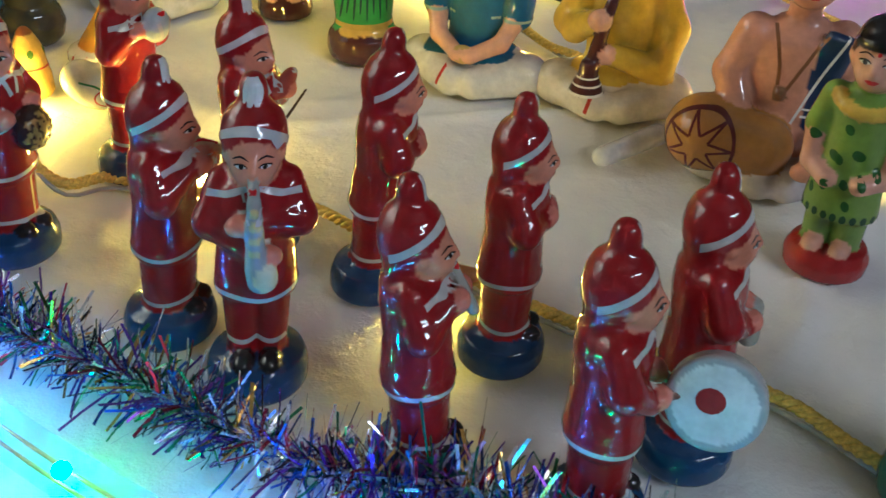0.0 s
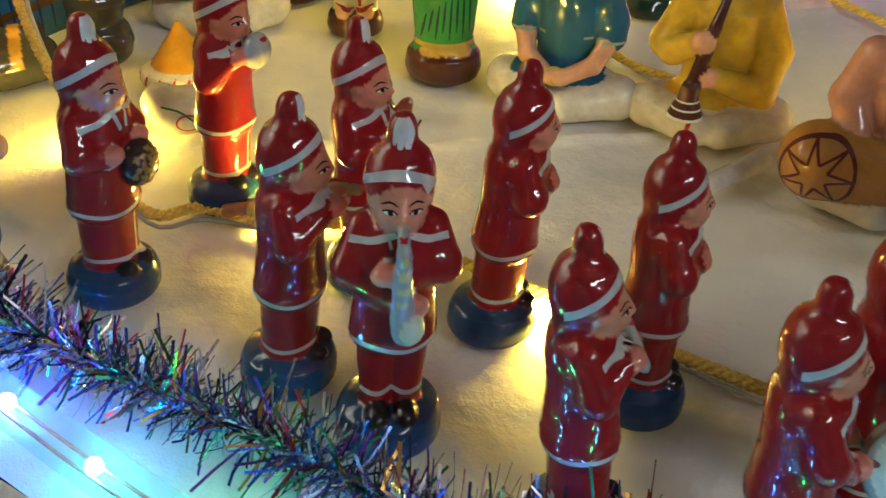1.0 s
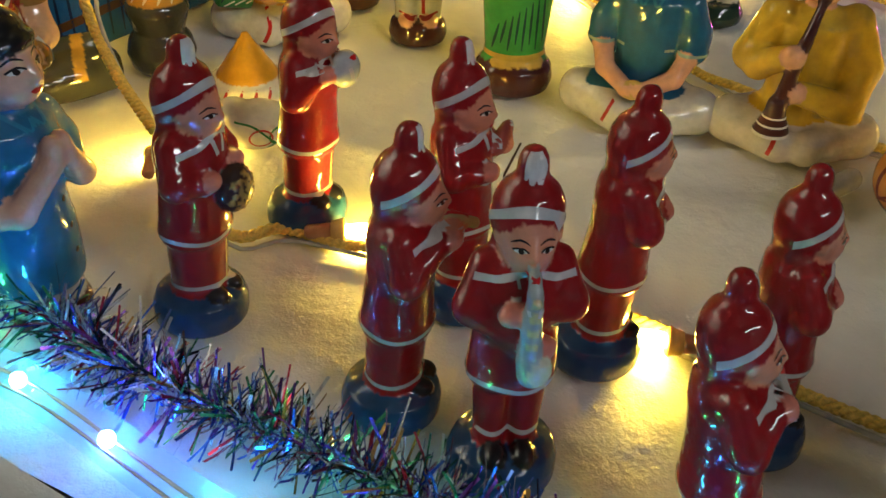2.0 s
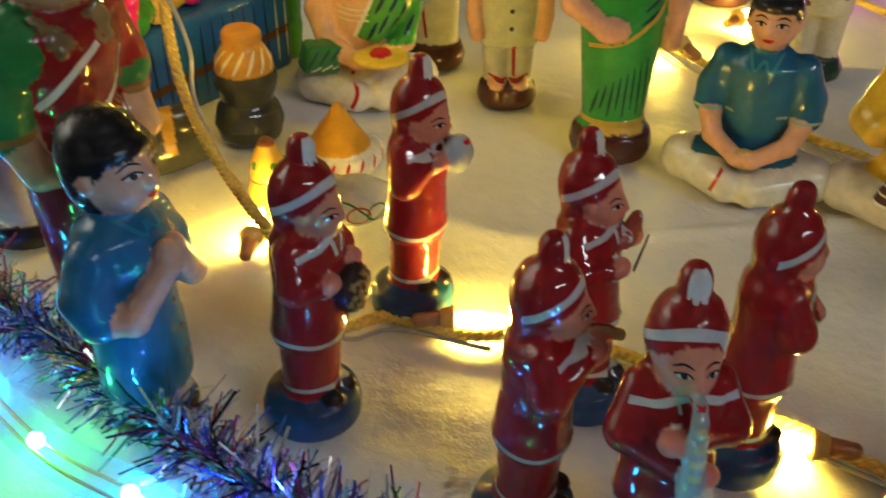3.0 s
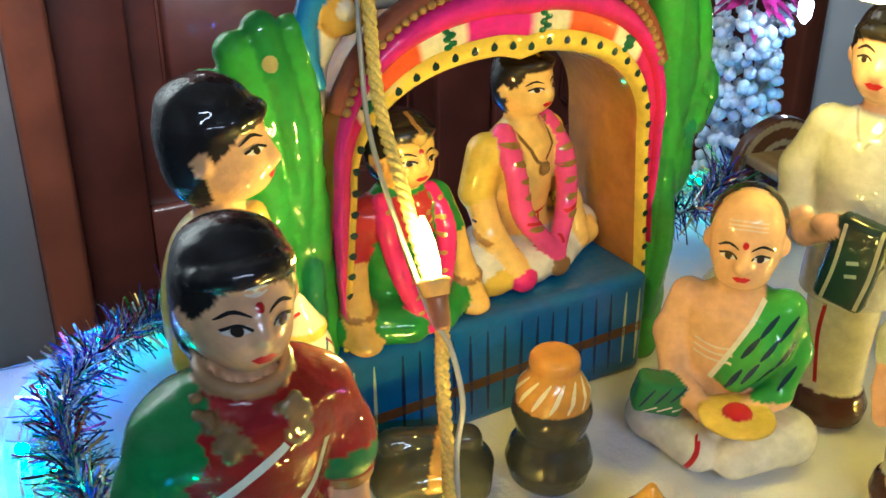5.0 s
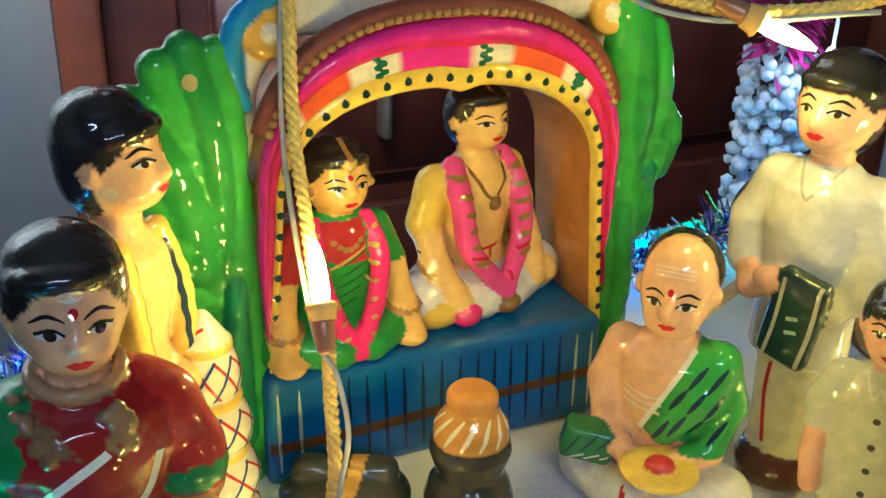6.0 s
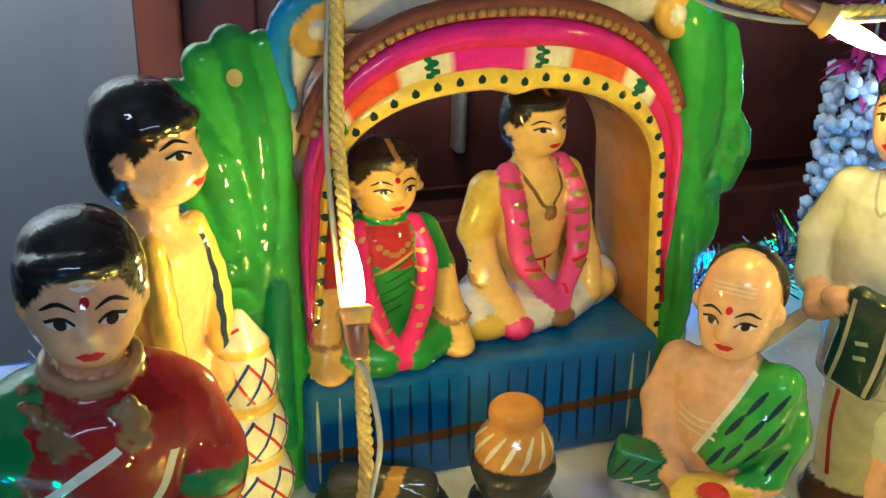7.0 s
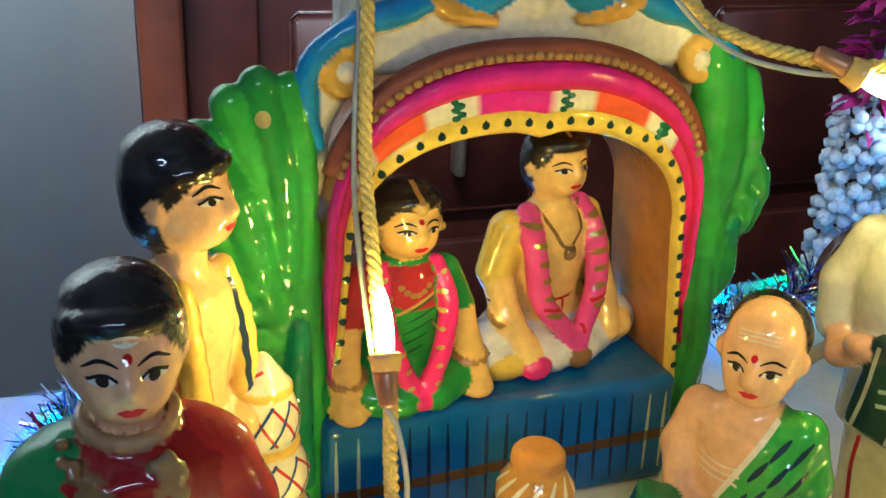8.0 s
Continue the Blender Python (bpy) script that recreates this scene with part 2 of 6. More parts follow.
    def band(self, z, width, colour, at=(0, 0), span=(0, 360), rise=None, lift=0.15, away=45):
        """A painted band round the form at height z; rise(angle) lifts it."""
        n = max(8, int((span[1] - span[0]) / 6))
        th = np.radians(np.linspace(span[0], span[1], n + 1))
        out = np.stack([np.sin(th), -np.cos(th), 0 * th], 1)
        zz = np.array([z + (rise(a) if rise else 0) for a in th])
        pts, ways = [], []
        for s in (-0.5, 0, 0.5):
            p = out * away + np.array([at[0], at[1], 0])
            p[:, 2] = zz + s * width
            pts.append(p), ways.append(-out)
        self._ribbon(np.vstack(pts), np.vstack(ways), n + 1, colour, lift)

    def skin(self, name, m, label, category, group="", material=None, kind="", split=""):
        h = self.step
        lo = np.min([l[1] for l in self.lumps], 0) - 3 * h
        hi = np.max([l[2] for l in self.lumps], 0) + 3 * h
        size = np.ceil((hi - lo) / h).astype(int) + 1
        grid = np.stack(np.meshgrid(*[lo[i] + h * np.arange(size[i]) for i in range(3)], indexing="ij"), -1)
        D = np.full(size, 50.0)
        for f, a, b, c, k in self.lumps:
            i0 = np.maximum(((a - k - 2.5 * h - lo) / h).astype(int), 0)
            i1 = np.minimum(((b + k + 2.5 * h - lo) / h).astype(int) + 2, size)
            s = tuple(slice(x, y) for x, y in zip(i0, i1))
            d, o = f(grid[s]), D[s]
            g = np.clip(0.5 + 0.5 * (o - d) / k, 0, 1)
            D[s] = o + (d - o) * g - k * g * (1 - g)
        verts, faces = nets(D, lo, h)
        best, col = np.full(len(verts), 1e3), np.zeros((len(verts), 3))
        for f, a, b, c, k in self.lumps:
            d = f(verts)
            w = d < best
            best[w], col[w] = d[w], c
        for mask, c in self.paint:
            col[mask(verts)] = c
        vs, fs, cs = [verts], [tuple(q) for q in faces], [col]
        count = len(verts)
        loose = []
        for pts, ways, mf, c, lift in self.marks:
            p, n = self.cast(pts, ways)
            ok = ~np.isnan(p).any(1)
            p = p + n * lift
            p[~ok] = 0
            if split:
                kept = [q for q in mf if all(ok[i] for i in q) and max(np.linalg.norm(p[q[0]] - p[i]) for i in q) < 4.5]
                loose.append((p * 0.001, kept, np.tile(np.array(c, float), (len(p), 1))))
                continue
            fs += [tuple(i + count for i in q) for q in mf if all(ok[i] for i in q) and max(np.linalg.norm(p[q[0]] - p[i]) for i in q) < 4.5]
            vs.append(p), cs.append(np.tile(np.array(c, float), (len(p), 1)))
            count += len(p)
        ob = link_mesh(name, np.vstack(vs) * 0.001, fs, material or CLAY, colours=np.vstack(cs))
        ob.matrix_world = m
        for p, kept, c in loose:
            if kept:
                link_mesh(split, p, kept, material or CLAY, ob, c)
        return tagged(ob, label, category, group, kind)


def nets(D, lo, h):
    """Skin of the field D (negative inside), by averaging the crossings in each cell."""
    inside = D < 0
    s = [slice(0, -1), slice(1, None)]
    corners = [(i, j, k) for i in (0, 1) for j in (0, 1) for k in (0, 1)]
    total = sum(inside[s[i], s[j], s[k]].astype(np.int8) for i, j, k in corners)
    cells = np.argwhere((total > 0) & (total < 8))
    val = np.stack([D[tuple((cells + c).T)] for c in corners], 1)
    pos, cnt = np.zeros((len(cells), 3)), np.zeros(len(cells))
    for a in range(8):
        for b in range(a + 1, 8):
            ca, cb = np.array(corners[a], float), np.array(corners[b], float)
            if abs(ca - cb).sum() != 1:
                continue
            w = (val[:, a] < 0) != (val[:, b] < 0)
            t = val[w, a] / (val[w, a] - val[w, b])
            pos[w] += ca + t[:, None] * (cb - ca)
            cnt[w] += 1
    verts = lo + h * (cells + pos / cnt[:, None])
    index = np.full(np.array(D.shape) - 1, -1)
    index[tuple(cells.T)] = np.arange(len(cells))
    faces = []
    for ax in range(3):
        b, c = (ax + 1) % 3, (ax + 2) % 3
        e = [slice(None)] * 3
        e2 = list(e)
        e[ax], e2[ax] = slice(0, -1), slice(1, None)
        p = np.argwhere(inside[tuple(e)] != inside[tuple(e2)])
        flip = inside[tuple(e)][tuple(p.T)]
        quad = []
        for db, dc in ((-1, -1), (0, -1), (0, 0), (-1, 0)):
            q = p.copy()
            q[:, b] += db
            q[:, c] += dc
            quad.append(index[tuple(q.T)])
        q = np.stack(quad, 1)
        q[~flip] = q[~flip][:, ::-1]
        faces.append(q)
    return verts, np.vstack(faces)


# ---- the place: table, wall, door ----
RED, DEEP_RED, BLUE, SKIN, WHITE, BLACK = (0.27, 0.006, 0.008), (0.24, 0.006, 0.008), (0.008, 0.048, 0.13), (0.68, 0.30, 0.19), (0.74, 0.72, 0.66), (0.010, 0.009, 0.010)
GREEN, LEAF, YELLOW, MAROON, PINK, GOLD = (0.025, 0.20, 0.05), (0.045, 0.30, 0.03), (0.80, 0.56, 0.035), (0.050, 0.010, 0.008), (0.72, 0.02, 0.18), (0.33, 0.17, 0.04)
NAVY, PALE, LIP = (0.008, 0.025, 0.075), (0.72, 0.42, 0.22), (0.50, 0.012, 0.014)
TURN = 57.94                       # the table's long side, degrees from x
SHRINE = pose(-0.230, 0.5355, 0, 0, 0, TURN)


def at_table(u, w, z=0, rz=0):
    """A pose from u along the table's back edge and w towards its front, measured from the shrine."""
    return SHRINE @ pose(u, -w, z, 0, 0, rz)


def cloth_material():
    mat, nt, b, node, link = nodes_of("white_cloth")
    big, mid, weave = noise_at(nt, 9, 4), noise_at(nt, 60, 4), noise_at(nt, 1500, 1)
    v = ranged(nt, big, 0.90, 1.04)
    hsv = node("ShaderNodeHueSaturation")
    hsv.inputs["Color"].default_value = (0.74, 0.72, 0.69, 1)
    link(v.outputs[0], hsv.inputs["Value"]), link(hsv.outputs["Color"], b.inputs["Base Color"])
    b.inputs["Roughness"].default_value = 0.55
    b.inputs["Sheen Weight"].default_value = 0.2
    bump_from(nt, b, [(big, 0.9), (mid, 0.5), (weave, 0.12)], 0.005)
    return mat


def build_cloth():
    us, ws = np.linspace(-0.203, 0.75, 330), np.linspace(-0.125, 0.62, 260)
    verts, faces = [], []
    for w in ws:
        for u in us:
            z = -0.0009 + 0.0015 * noise.noise(Vector((u * 13, w * 13, 1))) + 0.0009 * noise.noise(Vector((u * 42, w * 22, 5)))
            fold = noise.noise(Vector((u * 5 + 3, w * 5, 9)))
            z += 0.0019 * math.exp(-(fold / 0.035) ** 2)
            verts.append((u, -w, z - 0.0012))
    n = len(us)
    for j in range(len(ws) - 1):
        for i in range(n - 1):
            a = j * n + i
            faces.append((a, a + n, a + n + 1, a + 1))
    # the overhang, softly pleated
    ring = [(u, ws[0]) for u in us] + [(us[-1], w) for w in ws[1:]] + [(u, ws[-1]) for u in us[::-1][1:]] + [(us[0], w) for w in ws[::-1][1:-1]]
    cu, cw = us.mean(), ws.mean()
    base = len(verts)
    drops = (0.0, 0.004, 0.03, 0.12, 0.3)
    for d in drops:
        for k, (u, w) in enumerate(ring):
            out = 0.004 * min(1, d / 0.004) + d * 0.04 * (1 + math.sin(k * 0.21) + 0.6 * math.sin(k * 0.083))
            du = out if u >= us[-1] - 1e-6 else -out if u <= us[0] + 1e-6 else 0
            dw = out if w >= ws[-1] - 1e-6 else -out if w <= ws[0] + 1e-6 else 0
            verts.append((u + du, -(w + dw), -0.0014 - d))
    m = len(ring)
    for j in range(len(drops) - 1):
        for k in range(m):
            k2 = (k + 1) % m
            faces.append((base + j * m + k, base + j * m + k2, base + (j + 1) * m + k2, base + (j + 1) * m + k))
    ob = link_mesh("tablecloth", verts, faces, cloth_material())
    ob.matrix_world = SHRINE
    tagged(ob, "creased white cotton cloth spread over the display table", "tablecloth")


build_cloth()
table = empty("table", at_table(0.2735, 0.2475, -0.75), "plain wooden display table hidden under its cloth", "table")
part("tabletop", bm_box((-0.47, -0.365, 0.71), (0.47, 0.365, 0.742), 0.003), WOOD, table)
for sx in (-1, 1):
    for sy in (-1, 1):
        part("leg", bm_box((sx * 0.42 - 0.03, sy * 0.32 - 0.03, 0), (sx * 0.42 + 0.03, sy * 0.32 + 0.03, 0.71), 0.003), WOOD, table)


def structure(name, bm, material, label, category):
    ob = part(name, bm, material, None)
    ob.matrix_world = SHRINE
    return tagged(ob, label, category, kind="structure")


structure("floor", bm_box((-2.2, -3.0, -0.80), (3.2, 0.9, -0.75)), FLOOR, "dark polished room floor", "floor")
structure("ceiling", bm_box((-2.2, -3.0, 2.0), (3.2, 0.9, 2.05)), WALL, "plain white painted ceiling", "ceiling")
structure("wall_west", bm_box((-2.3, -3.0, -0.75), (-2.2, 0.9, 2.0)), WALL, "plain grey-white painted wall", "wall")
structure("wall_east", bm_box((3.2, -3.0, -0.75), (3.3, 0.9, 2.0)), WALL, "plain grey-white painted wall", "wall")
structure("wall_south", bm_box((-2.3, -3.1, -0.75), (3.3, -3.0, 2.0)), WALL, "plain grey-white painted wall", "wall")
structure("wall_north", bm_box((-2.2, 0.68, -0.75), (-0.086, 0.80, 2.0)), WALL, "grey-white painted wall beside the dark door", "wall")
structure("wall_north_2", bm_box((0.95, 0.68, -0.75), (3.2, 0.80, 2.0)), WALL, "grey-white painted wall beyond the dark door", "wall")
structure("wall_north_3", bm_box((-0.086, 0.68, 1.3), (0.95, 0.80, 2.0)), WALL, "grey-white painted wall above the dark door", "wall")
structure("wall_north_4", bm_box((-0.086, 0.79, -0.75), (0.95, 0.80, 1.3)), WALL, "closed back of the doorway", "wall")

door = empty("door_1", SHRINE @ pose(0.43, 0.69, -0.75), "dark red-brown panelled wooden door, closed", "door", kind="structure")
for x0, x1 in ((-0.515, -0.475), (0.475, 0.515)):
    part("door_frame", bm_box((x0, -0.03, 0), (x1, 0.05, 2.05), 0.006), FRAME_WOOD, door)
part("door_frame", bm_box((-0.475, -0.03, 2.01), (0.475, 0.05, 2.05), 0.006), FRAME_WOOD, door)
for x0, x1 in ((-0.474, -0.003), (0.003, 0.474)):
    leaf = part("door_leaf", bm_box((x0, 0.012, 0.0), (x1, 0.04, 2.008), 0.002), WOOD, door)
    w = x1 - x0
    for a, b in ((0, 0.07), (w - 0.07, w)):
        part("stile", bm_box((x0 + a, -0.002, 0.0), (x0 + b, 0.013, 2.006), 0.003), WOOD, leaf)
    for z0, z1 in ((0.0, 0.14), (0.46, 0.56), (0.84, 0.92), (1.4, 1.5), (1.9, 2.006)):
        part("rail", bm_box((x0 + 0.071, -0.002, z0), (x1 - 0.071, 0.013, z1), 0.003), WOOD, leaf)
    for z0, z1 in ((0.17, 0.43), (0.59, 0.81), (0.95, 1.37), (1.53, 1.87)):
        part("panel", bm_box((x0 + 0.10, 0.002, z0), (x1 - 0.10, 0.014, z1), 0.009, 1), WOOD, leaf)
BRASS = plain("tarnished_brass", (0.5, 0.42, 0.3), 0.3, 0.9)
part("door_handle", bm_box((-0.207, -0.025, 0.64), (-0.195, 0.0, 0.73), 0.005), BRASS, door, "tarnished metal pull handle")


# ---- shrine: bench, arch, leaves ----
def arch_curve(half, top, foot, spring, centre, n):
    """Up one side, over and down again: (x, z) in mm."""
    pts = [(centre - half - 5 * (1 - t), foot + (spring - foot) * t) for t in np.linspace(0, 1, n // 3, endpoint=False)]
    for a in np.linspace(math.pi, 0, n // 2):
        c, s = math.cos(a), math.sin(a)
        e = 0.82
        pts.append((centre + half * math.copysign(abs(c) ** e, c), spring + (top - spring) * s ** e))
    pts += [(centre + half + 5 * t, spring - (spring - foot) * t) for t in np.linspace(0, 1, n // 3 + 1)[1:]]
    return np.array(pts)


def build_shrine():
    shrine = empty("shrine", SHRINE, "painted clay wedding shrine with arch, green leaves and blue bench", "shrine")
    n = 150
    inner, outer = arch_curve(57, 134, 38, 96, -2.5, n), arch_curve(65.5, 157, 38, 100, -2.5, n)
    inner[:, 1] -= 2.2 * np.exp(-((inner[:, 0] - 2) / 5.0) ** 2) * (inner[:, 1] > 120)
    N = len(inner)
    ORANGE, HOT, CREAM = (0.75, 0.10, 0.008), (0.66, 0.012, 0.26), (0.75, 0.68, 0.45)
    OCHRE = (0.45, 0.18, 0.025)

    def strip(name, rows, colour, parent, label="", material=CLAY, above=0, tapers=False):
        """rows: (share from inner to outer, depth y); colour(i, row) or one colour."""
        verts, cols, faces = [], [], []
        for r, (s, y) in enumerate(rows):
            for i in range(N):
                k = min(1.0, max(0.0, (inner[i][1] - 70) / 34)) ** 0.6 if inner[i][0] > 0 else min(1.0, max(0.0, (inner[i][1] - 52) / 34)) ** 0.6
                if tapers:
                    s2 = 0.34 + (s - 0.34) * k
                p = inner[i] + (outer[i] - inner[i]) * (s2 if tapers else s)
                verts.append((p[0], y, p[1]))
                cols.append(colour(i, r) if callable(colour) else colour)
        for r in range(len(rows) - 1):
            for i in range(N - 1):
                if inner[i][1] < above:
                    continue
                faces.append((r * N + i, r * N + i + 1, (r + 1) * N + i + 1, (r + 1) * N + i))
        return link_mesh(name, np.array(verts) * 0.001, faces, material, parent, np.array(cols), label)

    arch = strip("arch", [(0, 50), (0, 40), (0, 28), (0, 16), (0.02, 8)], OCHRE, shrine, "ochre painted inside of the arch")
    strip("yellow_border", [(0.0, 8.2), (0.06, 5), (0.15, 4.0), (0.28, 4.0), (0.34, 5)], YELLOW, shrine, "yellow border with dark green leaf dots")

    def blocks(i, r):
        a = i / N
        for lo, hi, c in ((0.374, 0.424, ORANGE), (0.466, 0.506, HOT), (0.536, 0.586, ORANGE)):
            if lo <= a <= hi:
                return c
        return CREAM if 0.345 < a < 0.625 else (0.60, 0.012, 0.13)
    strip("flower_border", [(0.34, 5.1), (0.37, 4.6), (0.5, 4.3), (0.62, 4.6)], blocks, shrine, "cream border with painted pink and orange blocks", above=54, tapers=True)
    strip("pink_border", [(0.62, 4.7), (0.68, 2.8), (0.78, 1.6), (0.88, 1.6), (0.95, 2.6), (1.0, 5)], lambda i, r: (0.62, 0.012, 0.05) if r < 1 else (0.62, 0.012, 0.13) if r < 2 else (0.60, 0.012, 0.24), shrine, "glossy pink painted roll moulding", above=54, tapers=True)
    strip("arch_back", [(1.0, 5), (1.02, 20), (1.02, 50), (0.5, 50.5), (0, 50)], OCHRE, shrine)
    # leaf dots round the yellow border
    mid = inner + (outer - inner) * 0.2
    d = np.concatenate([[0], np.cumsum(np.linalg.norm(np.diff(mid, axis=0), axis=1))])
    out = inner - outer
    for s in np.arange(3, d[-1] - 2, 7.2):
        p = np.array([np.interp(s, d, mid[:, 0]), np.interp(s, d, mid[:, 1])])
        o = np.array([np.interp(s, d, out[:, 0]), np.interp(s, d, out[:, 1])])
        o /= np.linalg.norm(o)
        q = np.array([-o[1], o[0]])
        shape = [(1.7, 0.0), (0.6, 1.15), (-0.6, 1.3), (-1.3, 0.6), (-1.3, -0.6), (-0.6, -1.3), (0.6, -1.15)]
        vs = [(p[0] + a * -o[0] + b * q[0], 3.75, p[1] + a * -o[1] + b * q[1]) for a, b in shape]
        vs = [(p[0], 3.5, p[1])] + vs
        link_mesh("leaf_dot", np.array(vs) * 0.001, [(0, 1 + i, 1 + (i + 1) % 7) for i in range(7)], CLAY, shrine, np.tile((0.006, 0.03, 0.02), (8, 1)))
    # painted sprigs
    for a in (0.36, 0.456, 0.515, 0.606):
        i = int(a * N)
        sprig = Clay(0.6)
        for t, sx in ((0.36, -1), (0.42, 1), (0.48, -1), (0.54, 1), (0.6, -1)):
            p = inner[i] + (outer[i] - inner[i]) * t
            sprig.ell((p[0] + sx * 1.1, 4.4, p[1]), (1.5, 0.7, 1.1), (0.01, 0.12, 0.04), 0.5)
        ob = sprig.skin("sprig", Matrix(), "", "")
        ob.parent = shrine
    # beaded moulding
    bead_line = arch_curve(64.5, 160.5, 104, 104.5, -3.5, n)
    bead_line = bead_line[bead_line[:, 1] > 124]
    v, f = tube([(x, 5.0, z) for x, z in bead_line], 3.6, 10)
    link_mesh("bead_moulding", np.array(v) * 0.001, f, MATT, shrine, np.tile((0.22, 0.07, 0.04), (len(v), 1)), "worn brown and gold beaded moulding")
    bd = np.concatenate([[0], np.cumsum(np.linalg.norm(np.diff(bead_line, axis=0), axis=1))])
    bm = bmesh.new()
    bmesh.ops.create_icosphere(bm, subdivisions=2, radius=1.55)
    ball, ball_faces = np.array([p.co[:] for p in bm.verts]), [[w.index for w in q.verts] for q in bm.faces]
    bm.free()
    first = None
    for s in np.arange(2, bd[-1], 3.3):
        x, z = np.interp(s, bd, bead_line[:, 0]), np.interp(s, bd, bead_line[:, 1])
        c = np.array([x * 0.985 - 0.04, 1.9, z * 0.992])
        if first is None:
            first = link_mesh("bead", ball * 0.001, ball_faces, MATT, shrine, np.tile((0.34, 0.2, 0.06), (len(ball), 1)))
            bead = first
        else:
            bead = new("bead", first.data)
            bead.parent = shrine
        bead.location = c * 0.001

    # crown with scrolls
    CREAMW, SKYB = (0.72, 0.64, 0.46), (0.03, 0.24, 0.52)
    c = Clay(1.2)
    c.box((-2, 18, 166), (60, 9, 14), 6, CREAMW, 4)
    for s in (-1, 1):
        c.chain([(-2 + s * 69, 17, 118), (-2 + s * 68, 17, 140), (-2 + s * 58, 17, 158)], [5, 6, 8], CREAMW, 4, 6)
    c.ell((-2, 18, 184), (40, 9, 14), CREAMW, 8)
    for s in (-1, 1):
        x0 = -2
        c.chain([(x0 + s * 4, 8, 186), (x0 + s * 16, 8, 175), (x0 + s * 30, 8, 177), (x0 + s * 42, 8, 172), (x0 + s * 56, 8, 168), (x0 + s * 69, 9, 158), (x0 + s * 71, 9, 144), (x0 + s * 67, 9, 133)], [2, 4, 3, 4, 3.5, 3.5, 3.2, 2], SKYB, 1.2, 4)
        c.chain([(x0 + s * 14, 7, 168.5), (x0 + s * 28, 7, 172), (x0 + s * 40, 7, 181)], [1.5, 3.4, 2], (0.62, 0.33, 0.03), 1, 4)
        c.chain([(x0 + s * 5, 8, 195), (x0 + s * 20, 8, 186), (x0 + s * 38, 8, 184), (x0 + s * 48, 8, 178)], [2, 3.5, 3, 2], (0.65, 0.42, 0.06), 1, 4)
        c.ring((x0 + s * 59, 8.5, 155), 5.5, 2.6, (0.62, 0.36, 0.04), 1, (90, 0, 0))
        c.ell((x0 + s * 59, 8, 155), (3.2, 4, 3.2), CREAMW, 1)
    c.ell((-2, 9, 178), (5, 4, 8), CREAMW, 2)
    ob = c.skin("crown", Matrix(), "", "")
    ob.parent = shrine
    ob["label"] = "cream crown with blue and gold scrolls"

    # leaves: tall fleshy green fronds at both sides
    for s in (-1, 1):
        c = Clay(1.3)
        DK, LT = (0.02, 0.16, 0.035), (0.055, 0.33, 0.03)
        MD, TEAL = (0.035, 0.24, 0.03), (0.02, 0.20, 0.07)
        if s < 0:
            # a stem, a fan of fingers with creases between them, curls at its foot
            c.chain([(-74, 12, 2), (-74, 12, 60), (-75, 12, 104), (-78, 12, 140)], [7, 8, 7, 5], LT, 3, 10)
            c.chain([(-84, 17, 2), (-88, 17, 45), (-88, 17, 80), (-82, 16, 104)], [9, 12, 11, 8], DK, 4, 10)
            fan = ((-74, 118, -77, 150, 5.2, LT), (-80, 118, -86, 151, 6.0, MD), (-86, 116, -94, 146, 6.2, LT), (-91, 110, -103, 135, 7.4, MD), (-94, 100, -109, 118, 6.4, LT))
            for k, (x1, z1, x2, z2, r, col) in enumerate(fan):
                c.chain([(-78 - k, 11 - k % 2, 70 - 3 * k), (x1, 8.5 - 2.2 * (k % 2), z1), (x2, 11, z2)], [3.0, r * 0.85, r], col, 0.9, 6)
            for k in range(4):
                c.chain([(-80 - k, 8, 86 - k * 8), (-90 - k, 5.5, 92 - k * 9), (-100 - k, 8, 88 - k * 9), (-106, 12, 76 - k * 8)], [3, 4.2, 4.2, 2.6], MD if k % 2 else LT, 0.8, 5)
            c.chain([(-75, 5, 20), (-78, 4, 48), (-76, 5, 76)], [3, 5, 3], TEAL, 1.2, 6)
            c.chain([(-84, 6, 14), (-90, 5, 34), (-86, 6, 56)], [3, 5, 3], MD, 1.2, 6)
            c.spot(-86, 143, 2.2, 2.6, (0.4, 0.33, 0.12), lift=0.2)
        else:
            c.chain([(69, 12, 2), (69, 12, 60), (70, 12, 110), (63, 12, 160)], [8, 8, 8, 7], LT, 3, 10)
            c.chain([(70, 10, 84), (73, 8, 122), (70, 10, 154)], [4, 6, 5], MD, 0.9, 8)
            c.chain([(74, 11, 90), (80, 11, 126), (78, 13, 146)], [5, 7.5, 6.5], LT, 1.0, 8)
            c.chain([(74, 9, 112), (82, 8, 119), (89, 10, 109), (87, 13, 94)], [3.4, 4.4, 4.6, 4.4], MD, 0.8, 5)
            c.chain([(73, 7.5, 104), (80, 6.5, 109), (84, 8, 102), (83, 11, 92)], [2.8, 3.6, 3.6, 3], LT, 0.7, 5)
            c.chain([(72, 8, 94), (78, 7, 97), (80, 9, 88)], [2.6, 3.2, 2.6], TEAL, 0.7, 5)
            c.ell((77, 13, 80), (9, 8, 15), MD, 3)
            c.chain([(66, 6, 20), (70, 5, 52), (68, 6, 84)], [3, 4.5, 3], MD, 1.0, 6)
        ob = c.skin("leaf", Matrix(), "", "")
        ob.parent = shrine
        ob["label"] = "glossy green painted banana leaf"

    # bench
    c = Clay(1.1)
    c.box((-4.5, 29, 20), (65.5, 29, 22), 3.5, (0.008, 0.095, 0.30), 1)
